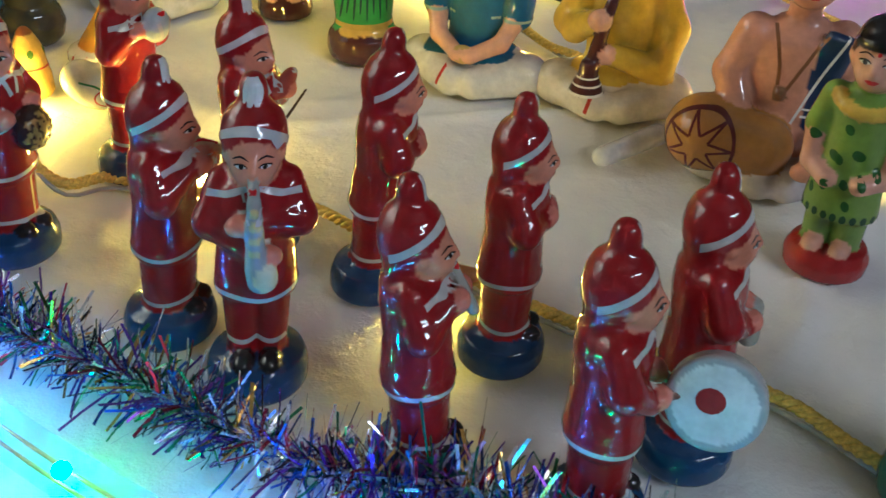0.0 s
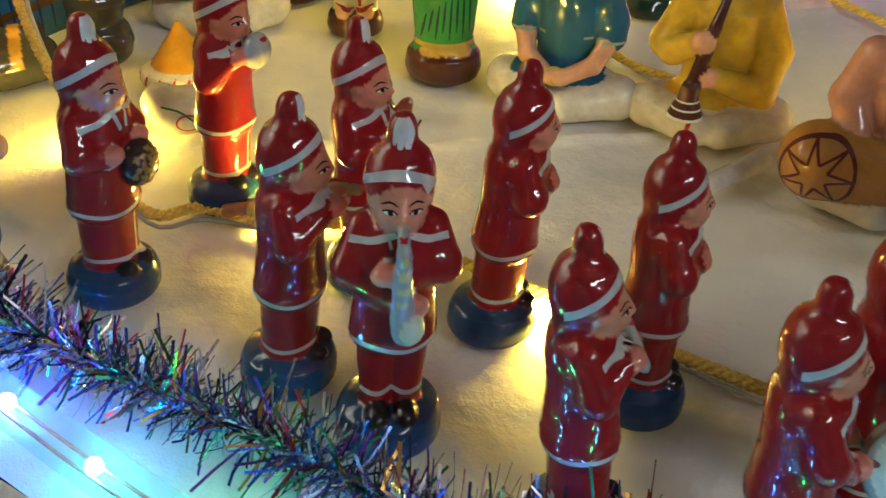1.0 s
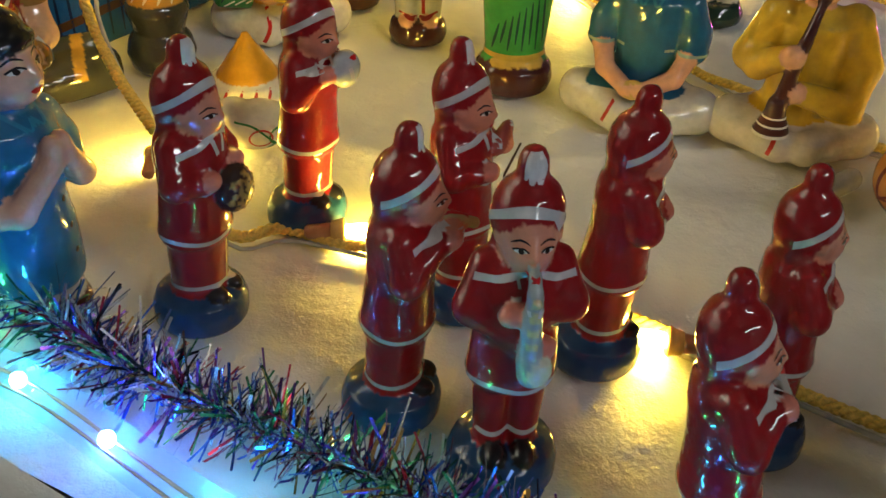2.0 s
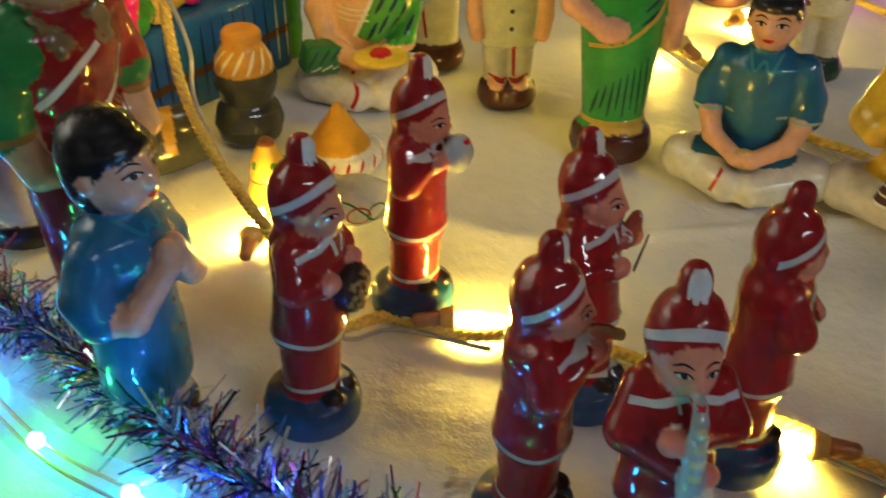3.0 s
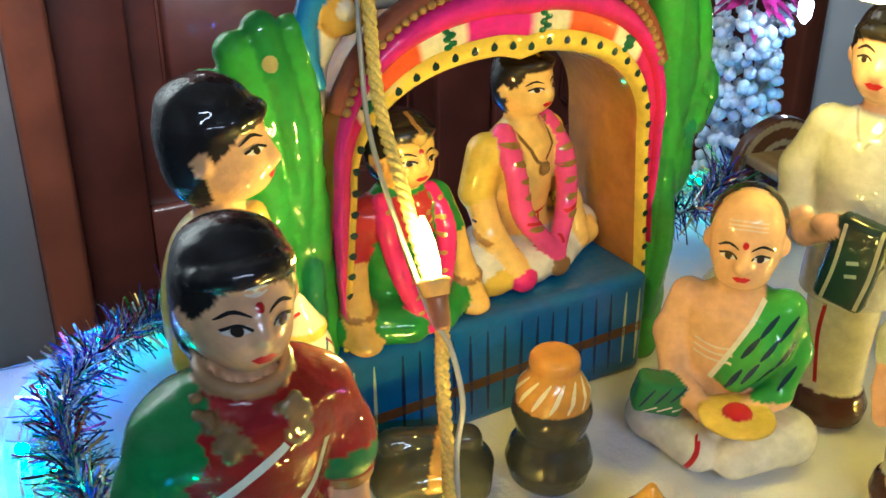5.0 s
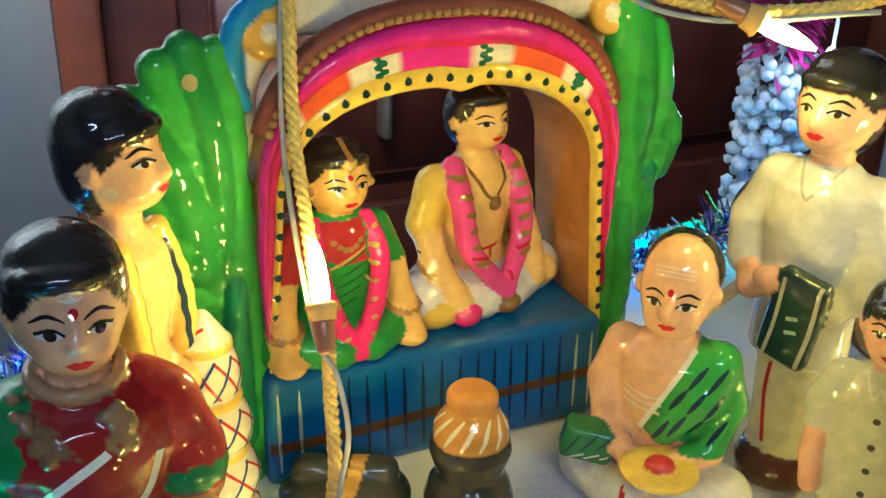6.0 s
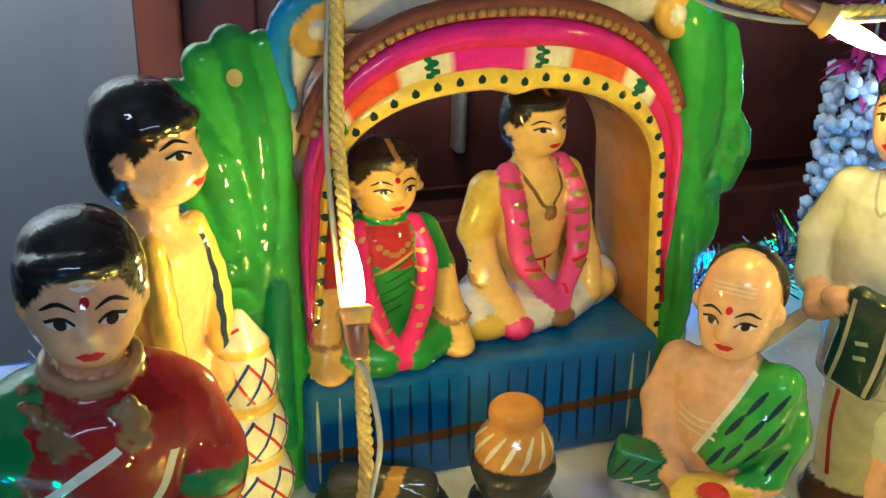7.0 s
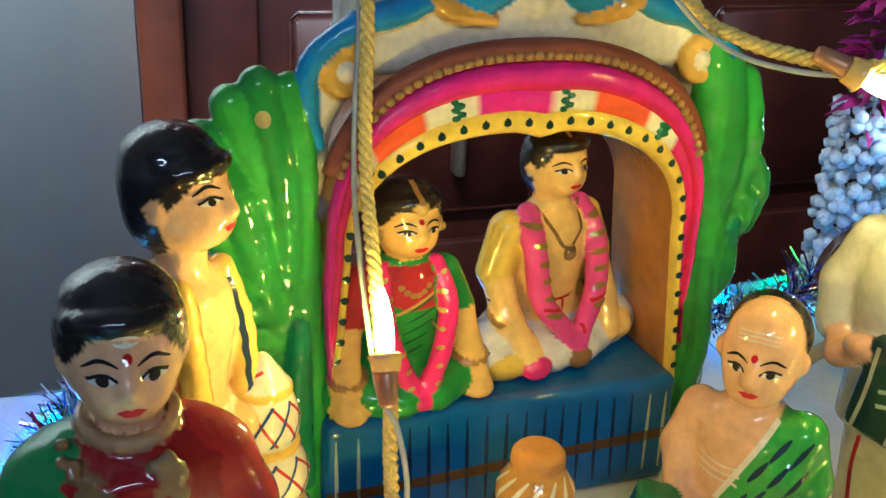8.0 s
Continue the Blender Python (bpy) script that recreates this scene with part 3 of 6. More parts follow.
    for x in np.arange(-48, 50, 7.0):
        c.line([(x + 0.6 * math.sin(x), 37), (x + 0.8, 3)], 1.5, (0.004, 0.018, 0.07), taper=True)
    for x in (-66, -58.5, 50, 56.5):
        c.line([(x, 36), (x + 0.4, 4)], 1.3, (0.42, 0.48, 0.36), taper=True)
    c.line([(-69, 14), (-30, 15), (10, 17), (59, 19)], 4.2, (0.085, 0.035, 0.012))
    ob = c.skin("bench", Matrix(), "", "", material=CLAY, split="stripe")
    ob.parent = shrine
    ob["label"] = "blue bench with dark stripes and a brown band"


build_shrine()


# ---- clay dolls ----
def face(c, at, r, az=0, bindi=True, brow=BLACK, eye=1.0, big=1.0):
    """Painted features on a doll's head."""
    def s(u, v, a, b, col, lift, tilt=0, n=10):
        c.spot(u * r, v * r, a * r, b * r, col, at, az, lift, n, tilt)
    for k in (-1, 1):
        s(k * 0.40, 0.06, 0.20 * big, 0.075 * big, (0.72, 0.66, 0.58), 0.10, -k * 8)
        s(k * 0.39, 0.05, 0.085 * big, 0.08 * big, (0.02, 0.012, 0.008), 0.18)
        c.line([(k * 0.16 * r, 0.07 * r), (k * 0.38 * r, 0.15 * r), (k * 0.62 * r, 0.05 * r)], 0.055 * r, BLACK, at, az, 0.24)
        c.line([(k * 0.14 * r, 0.27 * r), (k * 0.42 * r, 0.37 * r), (k * 0.68 * r, 0.22 * r)], 0.075 * r, brow, at, az, 0.14, True)
    c.dab([(u * r, v * r) for u, v in ((-0.24, -0.50), (-0.08, -0.43), (0, -0.46), (0.08, -0.43), (0.24, -0.50), (0.10, -0.62), (-0.10, -0.62))], LIP, at, az, 0.15)
    if bindi:
        s(0, 0.40, 0.075, 0.085, (0.42, 0.008, 0.01), 0.2)


def head(c, at, r, skin, az=0, tall=1.12, nose=1.0):
    x, y, z = at
    a = radians(az)
    c.ell(at, (r * 0.92, r * 0.95, r * tall), skin, 1.5)
    c.ell((x + math.sin(a) * r * 0.55, y - math.cos(a) * r * 0.55, z - r * 0.45), (r * 0.55, r * 0.5, r * 0.5), skin, r * 0.4)
    c.cap((x + math.sin(a) * r * 0.90, y - math.cos(a) * r * 0.90, z + r * 0.20), (x + math.sin(a) * r * 1.09, y - math.cos(a) * r * 1.09, z - r * 0.20), r * 0.10, r * 0.17, skin, r * 0.16)
    for k in (-1, 1):
        c.ell((x + k * math.cos(a) * r * 0.92, y + k * math.sin(a) * r * 0.92, z - r * 0.05), (r * 0.16, r * 0.2, r * 0.28), skin, 1.0)


def hair(c, at, r, az=0, bun=False, long=False, line=0.38):
    """A cap of black hair with a wavy fringe."""
    x, y, z = at
    a = radians(az)
    bx, by = -math.sin(a), math.cos(a)
    c.ell((x + bx * r * 0.22, y + by * r * 0.22, z + r * 0.30), (r * 1.04, r * 1.02, r * 1.0), BLACK, 1.0)
    c.ell((x + bx * r * 0.24, y + by * r * 0.24, z + r * 0.72), (r * 0.93, r * 0.93, r * 0.66), BLACK, 1.0)
    c.ell((x + bx * r * 0.36, y + by * r * 0.36, z - r * 0.18), (r * 1.0, r * 0.78, r * 1.06), BLACK, 2.0)
    for t in np.linspace(-84, 84, 9):
        b = a + radians(t)
        c.ell((x + math.sin(b) * r * 0.74, y - math.cos(b) * r * 0.74, z + r * (line + 0.26 - 0.18 * abs(t / 84) ** 2)), (r * 0.24, r * 0.24, r * 0.21), BLACK, 1.4)
    if bun:
        c.ell((x + bx * r * 1.15, y + by * r * 1.15, z - r * 0.35), (r * 0.6, r * 0.55, r * 0.6), BLACK, 1.5)
    if long:
        c.chain([(x + bx * r * 0.7, y + by * r * 0.7, z), (x + bx * r * 0.9, y + by * r * 0.8, z - r * 1.6)], [r * 0.7, r * 0.5], BLACK, 1.5)


SANTAS = "row of red-coated band dolls"


def santa(x, y, yaw, high, play, label, lean=(0, 0), robe=True, head_turn=0):
    """A band doll: blue base, red coat with white trims, pointed cap. About 85 mm high."""
    c = Clay(0.85)
    c.lathe([(0, 12.4), (2, 13.8), (6.5, 13.8), (9.5, 12.6), (11.3, 9)], BLUE, 1.5)
    for k in (-1, 1):
        c.ell((k * 3.6, -7.4, 11.2), (3.0, 4.4, 2.6), BLACK, 0.8)
    if robe:
        c.lathe([(10, 8.4), (14, 8.7), (24, 9.1), (32, 9.6)], RED, 1.5, flat=0.9)
    else:
        for k in (-1, 1):
            c.cap((k * 3.7, -1, 12), (k * 4.2, 0, 32), 4.2, 5.2, RED, 0.7)
    c.lathe([(29, 10.4), (31, 10.9), (36, 10.6), (44, 9.9), (53, 10.6), (59, 9.4), (62, 5)], RED, 2.2, flat=0.9, at=(0, 0.3))
    c.ell((0, 0.8, 56), (9.6, 7.8, 7), RED, 3)
    # head and pointed hood
    at = (0, -1.8, 67.0)
    BAND_SKIN = (0.60, 0.22, 0.13)
    head(c, at, 7.2, BAND_SKIN, head_turn)
    c.lathe([(67, 7.6), (70, 8.4), (73.5, 8.1), (76.3, 6.8), (78.2, 4.7), (79.6, 3.7), (82.6, 3.5), (84.8, 2.7), (85.8, 1.0)], RED, 1.2, at=(0, 1.2))
    c.ell((0, 2.9, 67.5), (7.7, 6.3, 9.0), RED, 2)
    c.ell((0, 3.0, 60.5), (6.6, 5, 6), RED, 3)
    # white tuft brushed on the tip
    tuft = (0.66, 0.62, 0.58)
    for az, w in ((-12, 2.6), (14, 2.9), (-34, 1.6)):
        c.line([(0.2, 85.2), (0.5, 82), (0.2, 78.4 + abs(az) * 0.03)], w, tuft, (0, 1.2, 0), az + 15 * math.sin(x * 300), taper=True)
    ROSE = (0.62, 0.20, 0.14)
    hl, hr = (-4.0, -9.2, 51), (4.0, -9.2, 50.5)
    if play == "sax":
        hl, hr = (3.8, -11.5, 44.5), (-3.8, -11.0, 52.5)
        c.chain([(0, -8.5, 63.5), (0.2, -12.5, 61), (0.3, -13.5, 52), (0.6, -13, 43), (1.2, -13, 39)], [1.0, 1.7, 2.1, 2.5, 3.2], (0.30, 0.31, 0.29), 1, 3)
        c.ell((2.4, -14, 40.2), (3.6, 2.6, 4.2), (0.55, 0.5, 0.32), 1)
        for z in (58, 54.5, 51, 47.5):
            c.ell((0.4, -15.4, z), (1.3, 0.8, 1.0), (0.5, 0.42, 0.2), 0.4)
    elif play == "box":
        hl, hr = (-6, -9.5, 49.5), (5.5, -9.5, 50.5)
        c.ell((2, -11.5, 44), (6, 4.6, 7), (0.035, 0.015, 0.01), 1.0)
        for i in range(26):
            t = i * 2.4
            c.ell((2 + 5.5 * math.cos(t) * (i / 26) ** 0.5, -11.5 - 4.4 * (1 - 0.8 * i / 26) ** 0.5, 44 + 6 * math.sin(t) * (i / 26) ** 0.5), (0.9, 0.8, 0.9), (0.32, 0.20, 0.05), 0.3)
    elif play == "jug":
        hl, hr = (-5.5, -11, 57), (5.5, -11, 57)
        c.ell((0, -13.5, 58), (5.2, 4.6, 6.0), (0.40, 0.43, 0.43), 0.8)
    elif play == "fiddle":
        hl, hr = (-4, -11, 50), (6.5, -10.5, 54)
        c.ell((6, -10, 56), (6.5, 2.4, 3.4), (0.34, 0.06, 0.04), 0.8, (0, -25, 0))
        c.cap((1, -13, 47), (13, -13, 52), 0.7, 0.6, (0.05, 0.02, 0.01), 0.3)
    elif play == "flute":
        hl, hr = (-4.5, -11, 56), (4.5, -11, 54)
        c.cap((0, -9, 62), (1, -14, 50), 1.4, 1.7, (0.35, 0.33, 0.28), 0.6)
    elif play == "horn":
        hl, hr = (-3, -12, 57), (3.5, -12, 55)
        c.cap((0, -9.5, 62), (0, -17, 60), 1.2, 1.5, (0.5, 0.42, 0.2), 0.5)
        c.ell((0, -11.5, 59), (3.4, 3.5, 3), BAND_SKIN, 1)
    elif play == "drum":
        hl, hr = (-5.5, -11, 45), (5.5, -11, 44)
        for k, z in ((-1, 45), (1, 43)):
            c.cap((k * 4.5, -12, z), (k * 1.5, -23, z - 1.5), 1.0, 1.5, (0.16, 0.06, 0.04) if k < 0 else (0.34, 0.34, 0.33), 0.4)
    elif play == "tabor":
        hl, hr = (-5, -10.5, 47), (5, -10.5, 46)
        c.cap((4, -13, 45), (6, -13.5, 35), 2.6, 3.0, (0.42, 0.40, 0.34), 0.6)
    elif play == "bag":
        c.ell((0, -8.6, 50), (5.4, 3.6, 4.6), (0.50, 0.10, 0.08), 1.5)
    for k, hand_at in ((-1, hl), (1, hr)):
        c.chain([(k * 8.2, 0.5, 58), (k * 11.2, -2.4, 49.5), (hand_at[0] * 0.85 + k * 2.2, hand_at[1] * 0.75, hand_at[2] - 0.8)], [4.2, 4.4, 3.0], RED, 1.6)
        c.ell(hand_at, (3.4, 2.8, 2.7), ROSE, 1.0)
        c.ring((hand_at[0] * 0.85 + k * 1.6, hand_at[1] * 0.82, hand_at[2] - 0.5), 2.9, 0.75, (0.62, 0.58, 0.54), 0.4, (20, 60 * k, 0))
    # painted trims
    trim = (0.52, 0.48, 0.45)
    face(c, (0, -1.8, 66.2), 7.2, head_turn, bindi=False, big=1.0)
    c.band(69.6, 2.3, trim, (0, 0.5), (-128, 128), rise=lambda a: 4.8 * math.cos(a) - 0.7 * math.sin(a), away=25)
    c.line([(4.5, 73.5), (6.5, 69.5)], 1.8, trim, (0, 0, 0), head_turn)
    for az in (-48, 48):
        c.line([(-6, 61.2), (0, 58.4), (5.5, 57.6)] if az > 0 else [(6, 61.2), (0, 58.4), (-5.5, 57.6)], 1.6, trim, (0, 0, 0), az)
    c.line([(-2.5, 60), (-1.2, 55)], 1.3, trim)
    c.line([(2.5, 60), (1.2, 55)], 1.3, trim)
    c.band(30.8, 1.35, trim, rise=lambda a: 0.5 * math.sin(3 * a + x * 40))
    if robe:
        c.band(14.5, 1.3, trim, rise=lambda a: 0.4 * math.sin(2 * a + y * 50))
        c.line([(1.6, 29), (1.9, 14)], 1.0, (0.6, 0.42, 0.2))
    else:
        for k in (-1, 1):
            c.line([(k * 3.7 - 4, 16.2), (k * 3.7, 15.4), (k * 3.7 + 4, 16.2)], 1.4, trim)
    f = high / 85.4
    m = pose(x, y, 0, 0, 0, yaw) @ Matrix.Diagonal((f, f, f, 1))
    ob = c.skin("band_doll", m, label, "doll", SANTAS)
    # the hand-made figure leans off its base
    a = radians(-yaw)
    kx, ky = lean[0] / high, lean[1] / high
    shear = Matrix.Identity(4)
    shear[0][2], shear[1][2] = kx * math.cos(a) - ky * math.sin(a), kx * math.sin(a) + ky * math.cos(a)
    ob.data.transform(shear)


santa(-0.1515, 0.331, 70, 88, "box", "red-coated clay band doll with a dark accordion on a blue base", (3, 4))
santa(-0.0925, 0.2925, 86, 84, "horn", "red-coated clay band doll holding a small brass horn", (5, 7))
santa(-0.0635, 0.2715, 7, 87, "sax", "red-coated clay band doll playing a silver saxophone", (3, 12), robe=False)
santa(-0.0730, 0.340, 63, 83, "fiddle", "red-coated clay band doll with a small dark fiddle", (-2, 12))
santa(-0.126, 0.385, 60, 85.5, "jug", "red-coated clay band doll lifting a silver jug", (4, 8))
santa(-0.0345, 0.317, 98, 83, "bag", "slender red-coated clay band doll with folded arms on a blue base", (8, 9))
santa(0.005, 0.284, 88, 79, "bag", "red-coated clay band doll holding a red pouch", (4, 11))
santa(-0.017, 0.238, 86, 79.5, "flute", "red-coated clay band doll raising a pale pipe", (-3, 13))
santa(0.0245, 0.222, 84, 81, "drum", "red-coated clay band doll beating a round white drum", (1, 10))
santa(0.051, 0.246, 86, 81, "tabor", "red-coated clay band doll with a narrow pale drum", (1, 11))


def standing(c, skirt, torso, sh, neck, skin, cloth, shirt):
    """Legs or skirt as a turned form, torso and shoulders."""
    c.lathe(skirt, cloth, 2.0, flat=0.85)
    c.lathe(torso, shirt, 3.0, flat=0.78)


# lady in a red sari
def lady_red():
    c = Clay(1.05)
    S = (0.70, 0.41, 0.22)
    c.lathe([(0, 17), (4, 18.5), (7, 17)], MAROON, 1)
    c.lathe([(6, 16.5), (20, 15.5), (45, 17.5), (62, 18), (72, 15)], DEEP_RED, 2, flat=0.85)
    c.lathe([(62, 16), (74, 15), (90, 18.5), (100, 18), (106, 11)], DEEP_RED, 3, flat=0.8)
    c.ell((-11, 1, 95), (11.5, 12, 12), GREEN, 3)
    c.ell((11, 2, 95), (11, 11, 12), (0.36, 0.012, 0.014), 3)
    for k, col in ((-1, GREEN), (1, (0.36, 0.012, 0.014))):
        c.chain([(k * 17, 1, 95), (k * 21.5, 1, 82), (k * 22, 0, 74)], [8.5, 8.2, 7.4], GREEN if k < 0 else col, 2.5)
        c.chain([(k * 21.5, -1, 73), (k * 20, -8, 62), (k * 5, -17.5, 60)], [5.6, 4.8, 3.6], S, 1.5)
        c.ell((k * 2.5, -18, 60.5), (5.5, 4, 4), S, 1.5)
        c.ring((k * 10, -15.5, 60.6), 4.6, 1.0, GOLD, 0.5, (0, 80, 30 * k))
    c.ell((21.6, 0, 78), (8.6, 8.4, 6), GREEN, 2)
    c.cap((0, 0, 102), (0, -1, 112), 7, 6.5, S, 2)
    at = (0, -2, 124)
    head(c, at, 11.8, S, tall=1.32)
    hair(c, at, 12.3, bun=True, line=0.52)
    c.ell((0, 9, 116), (11, 8, 14), BLACK, 2)
    # garland-like necklace
    for i in range(26):
        t = i / 25
        c.ell((-13 + 14 * t + 1.6 * math.sin(i * 2.1), -9 - 4 * math.sin(t * 3) + 0.4 * math.sin(i * 5), 107 - 13 * math.sin(t * 2.4) * (1 - 0.3 * t) + 1.8 * math.cos(i * 2.6)), (1.5, 1.5, 1.5), (0.19, 0.12, 0.05), 0.4)
    for i in range(14):
        c.ell((6 + 2.4 * math.sin(i * 2.4), -13.0, 104 - i * 0.75 + 0.8 * math.cos(i * 3)), (1.7, 1.5, 1.6), (0.22, 0.14, 0.06), 0.5)
    c.ring((0, -1, 109), 9, 1.6, (0.35, 0.22, 0.11), 0.8, (12, 0, 0))
    face(c, (0, -2, 122.6), 11.8, big=1.2)
    c.spot(0, 6.6, 2.6, 1.5, (0.75, 0.7, 0.6), at, 0, 0.1)
    W = (0.70, 0.68, 0.62)
    c.line([(-15, 79), (-6, 89), (3, 95)], 2.2, W)
    c.line([(-13, 71), (0, 73), (10, 80), (14, 90)], 2.2, W)
    c.line([(12, 72), (14, 50), (10, 25)], 1.6, W)
    c.line([(-12, 44), (2, 46), (13, 52)], 2.2, W)
    for i in range(5):
        c.line([(2 + i * 2.2, 60 - i), (5 + i * 1.6, 70)], 0.8, (0.5, 0.22, 0.03), taper=True)
    c.band(73.5, 2.4, GOLD, (-22, 0), away=20)
    c.band(73.0, 2.4, GOLD, (22, 0), away=20)
    c.band(14, 3, W, span=(-90, 60))
    c.skin("lady_doll", pose(-0.2255, 0.3795, 0, 0, 0, 60), "clay lady doll in a red sari and green blouse", "doll")


def man_yellow():
    c = Clay(1.1)
    S = (0.70, 0.40, 0.17)
    c.lathe([(0, 17), (5, 18), (9, 16.5)], BLACK, 1)
    c.lathe([(8, 14.5), (30, 15), (60, 14.5), (72, 13)], (0.62, 0.60, 0.52), 2, flat=0.85)
    c.lathe([(60, 13.5), (76, 13), (95, 17), (106, 15), (112, 8)], S, 3, flat=0.75)
    c.ell((0, 6, 88), (19, 10, 26), (0.62, 0.40, 0.05), 2)
    for k in (-1, 1):
        c.chain([(k * 16, 2, 102), (k * 20, 1, 82), (k * 17, -7, 66), (k * 4, -15, 66)], [7, 6.5, 5, 4], (0.62, 0.40, 0.05) if k < 0 else S, 2)
        c.chain([(k * 10, -6, 110), (k * 12.5, -10, 92), (k * 11.5, -11, 70), (k * 10, -11, 40)], [3.6, 3.8, 3.8, 3], (0.66, 0.43, 0.05), 1.2, 6)
        c.line([(k * 8.2, 108), (k * 9.6, 90), (k * 9, 60)], 1.3, NAVY)
    c.dip(lambda p: (p[:, 1] > 0.5) & (p[:, 2] > 58) & (p[:, 2] < 110), (0.62, 0.42, 0.05))
    c.cap((0, 0, 108), (0, -1, 120), 7, 6.5, S, 2)
    at = (0, -2, 133)
    head(c, at, 12.8, S, tall=1.22)
    hair(c, at, 13.2, line=0.42)
    face(c, at, 12.6, bindi=False, big=0.95)
    for i in range(3):
        c.line([(-16, 70 + i * 11), (-4, 66 + i * 10), (10, 68 + i * 10)], 1.0, (0.5, 0.16, 0.03), az=180)
    c.skin("man_doll", pose(-0.270, 0.427, 0, 0, 0, 110), "bare-chested clay man doll with a yellow shawl and white dhoti", "doll")


def boy_blue():
    c = Clay(0.95)
    S, B = (0.66, 0.36, 0.25), (0.012, 0.13, 0.27)
    c.lathe([(0, 12), (4, 12.5), (6, 11)], MAROON, 1)
    c.lathe([(5, 11.5), (20, 11.5), (30, 11)], (0.42, 0.42, 0.40), 1.5, flat=0.9)
    c.lathe([(13, 13), (26, 13), (40, 12), (54, 14), (61, 12), (66, 6)], B, 2.5, flat=0.85)
    for k in (-1, 1):
        c.chain([(k * 11.5, 0, 57), (k * 15.5, 0, 48), (k * 15.2, -2, 42)], [6, 6.2, 5.8], B, 2)
        c.chain([(k * 15, -3, 42), (k * 12, -10, 42), (k * 2.6, -14.5, 53)], [4.2, 3.8, 3.2], S, 1.2)
        c.ell((k * 1.8, -14.5, 55.5), (2.6, 3.4, 5.0), S, 1)
    c.cap((0, 0, 62), (0, -1, 69), 5, 5, S, 1.5)
    at = (0, -1.5, 77)
    head(c, at, 10.2, S)
    hair(c, at, 10.2, line=0.36)
    face(c, at, 9.8, bindi=False)
    for z in (22, 30, 38):
        c.spot(3.5, z, 0.9, 0.9, BLACK)
    c.line([(-6, 66), (-2.5, 60.5), (0, 63)], 1.3, (0.02, 0.2, 0.36))
    c.line([(6, 66), (2.5, 60.5), (0, 63)], 1.3, (0.02, 0.2, 0.36))
    c.skin("boy_doll", pose(-0.1975, 0.3305, 0, 0, 0, 70) @ Matrix.Diagonal((1.06, 1.06, 1.06, 1)), "clay boy doll in a blue shirt with folded palms", "doll")


def priest():
    c = Clay(1.0)
    S = (0.72, 0.41, 0.19)
    W = (0.66, 0.64, 0.58)
    # crossed legs under a white dhoti
    for k in (-1, 1):
        c.chain([(k * 12, 6, 9), (k * 23, -4, 9), (k * 6, -20, 7)], [9, 9.5, 7], W, 3)
    c.ell((0, 2, 9), (22, 18, 10), W, 4)
    c.lathe([(8, 15), (24, 15), (44, 17), (56, 17.5), (63, 10)], S, 4, flat=0.72)
    for k in (-1, 1):
        c.chain([(k * 16, 1, 56), (k * 20.5, -1, 42), (k * 17, -8, 28), (k * 5, -20, 24)], [6.5, 6, 5, 4], S, 2)
        c.ell((k * 4, -21, 24), (5, 4.5, 3.2), S, 1.2)
    G = (0.05, 0.30, 0.04)
    c.chain([(15, -3, 57), (12, -8, 46), (3, -12, 34)], [7.5, 7, 5], S, 2.5)
    c.dip(lambda p: (p[:, 2] > 31 - 0.15 * p[:, 0]) & (p[:, 2] < 67) & (np.hypot(p[:, 0], p[:, 1]) > 7.5) & (p[:, 0] > -6 + (p[:, 2] - 30) * 0.45) & (p[:, 1] > -17.5), G)
    c.box((-21, -15, 25), (9, 5, 7), 2.5, (0.02, 0.16, 0.04), 0.8, (10, 12, 20))
    c.lathe([(25.5, 9), (26.6, 12.5), (28, 12.6), (28.6, 11)], (0.66, 0.46, 0.05), 0.5, at=(5, -25))
    c.ell((5, -25, 29.5), (4.8, 4.6, 2.2), (0.48, 0.01, 0.012), 0.4)
    c.cap((0, 0, 60), (0, -1, 68), 7, 7, S, 2)
    at = (0, -3, 81)
    head(c, at, 12.8, S, tall=1.30)
    c.ell((0, 4.6, 84.5), (12.6, 10.6, 13.4), BLACK, 1)
    c.ell((0, -3.4, 83), (11.6, 11.8, 15.4), S, 0.6)
    c.ell((0, -10, 71.5), (7.5, 4.4, 4.4), S, 3)
    c.cap((0, -15.0, 82), (0, -17.2, 77.4), 1.3, 2.2, S, 2)
    face(c, (0, -3, 79.5), 12.4, big=1.15)
    for i in range(3):
        c.line([(-6, 91 - i * 1.2), (0, 91.6 - i * 1.2), (6, 91 - i * 1.2)], 0.5, (0.72, 0.55, 0.4))
        c.line([(-12, 46 - i * 2.6), (-5, 44.6 - i * 2.6), (1, 45 - i * 2.6)], 0.8, (0.72, 0.60, 0.42))
    N = (0.006, 0.03, 0.06)
    for u, v in ((2, 36), (7, 39), (12, 38), (6, 47), (12, 48), (17, 46), (11, 55), (17, 55), (19, 36)):
        c.line([(u - 2.2, v - 4), (u + 2.6, v + 4)], 1.7, N, taper=True)
    c.line([(-5.5, 32), (1.5, 47), (8.5, 62)], 1.8, (0.72, 0.68, 0.5))
    for i in range(3):
        c.line([(-27 + i * 5, 22 + i), (-22 + i * 5, 30)], 1.0, N, taper=True)
        c.line([(-26 + i * 5, 20), (-21 + i * 5, 22)], 0.7, (0.6, 0.6, 0.5))
    c.line([(-9, 4), (-6, 11), (-7, 16)], 1.8, (0.5, 0.02, 0.02))
    c.skin("priest_doll", pose(-0.1575, 0.552, 0, 0, 0, 10), "seated clay priest doll with a green shawl and yellow plate", "doll")


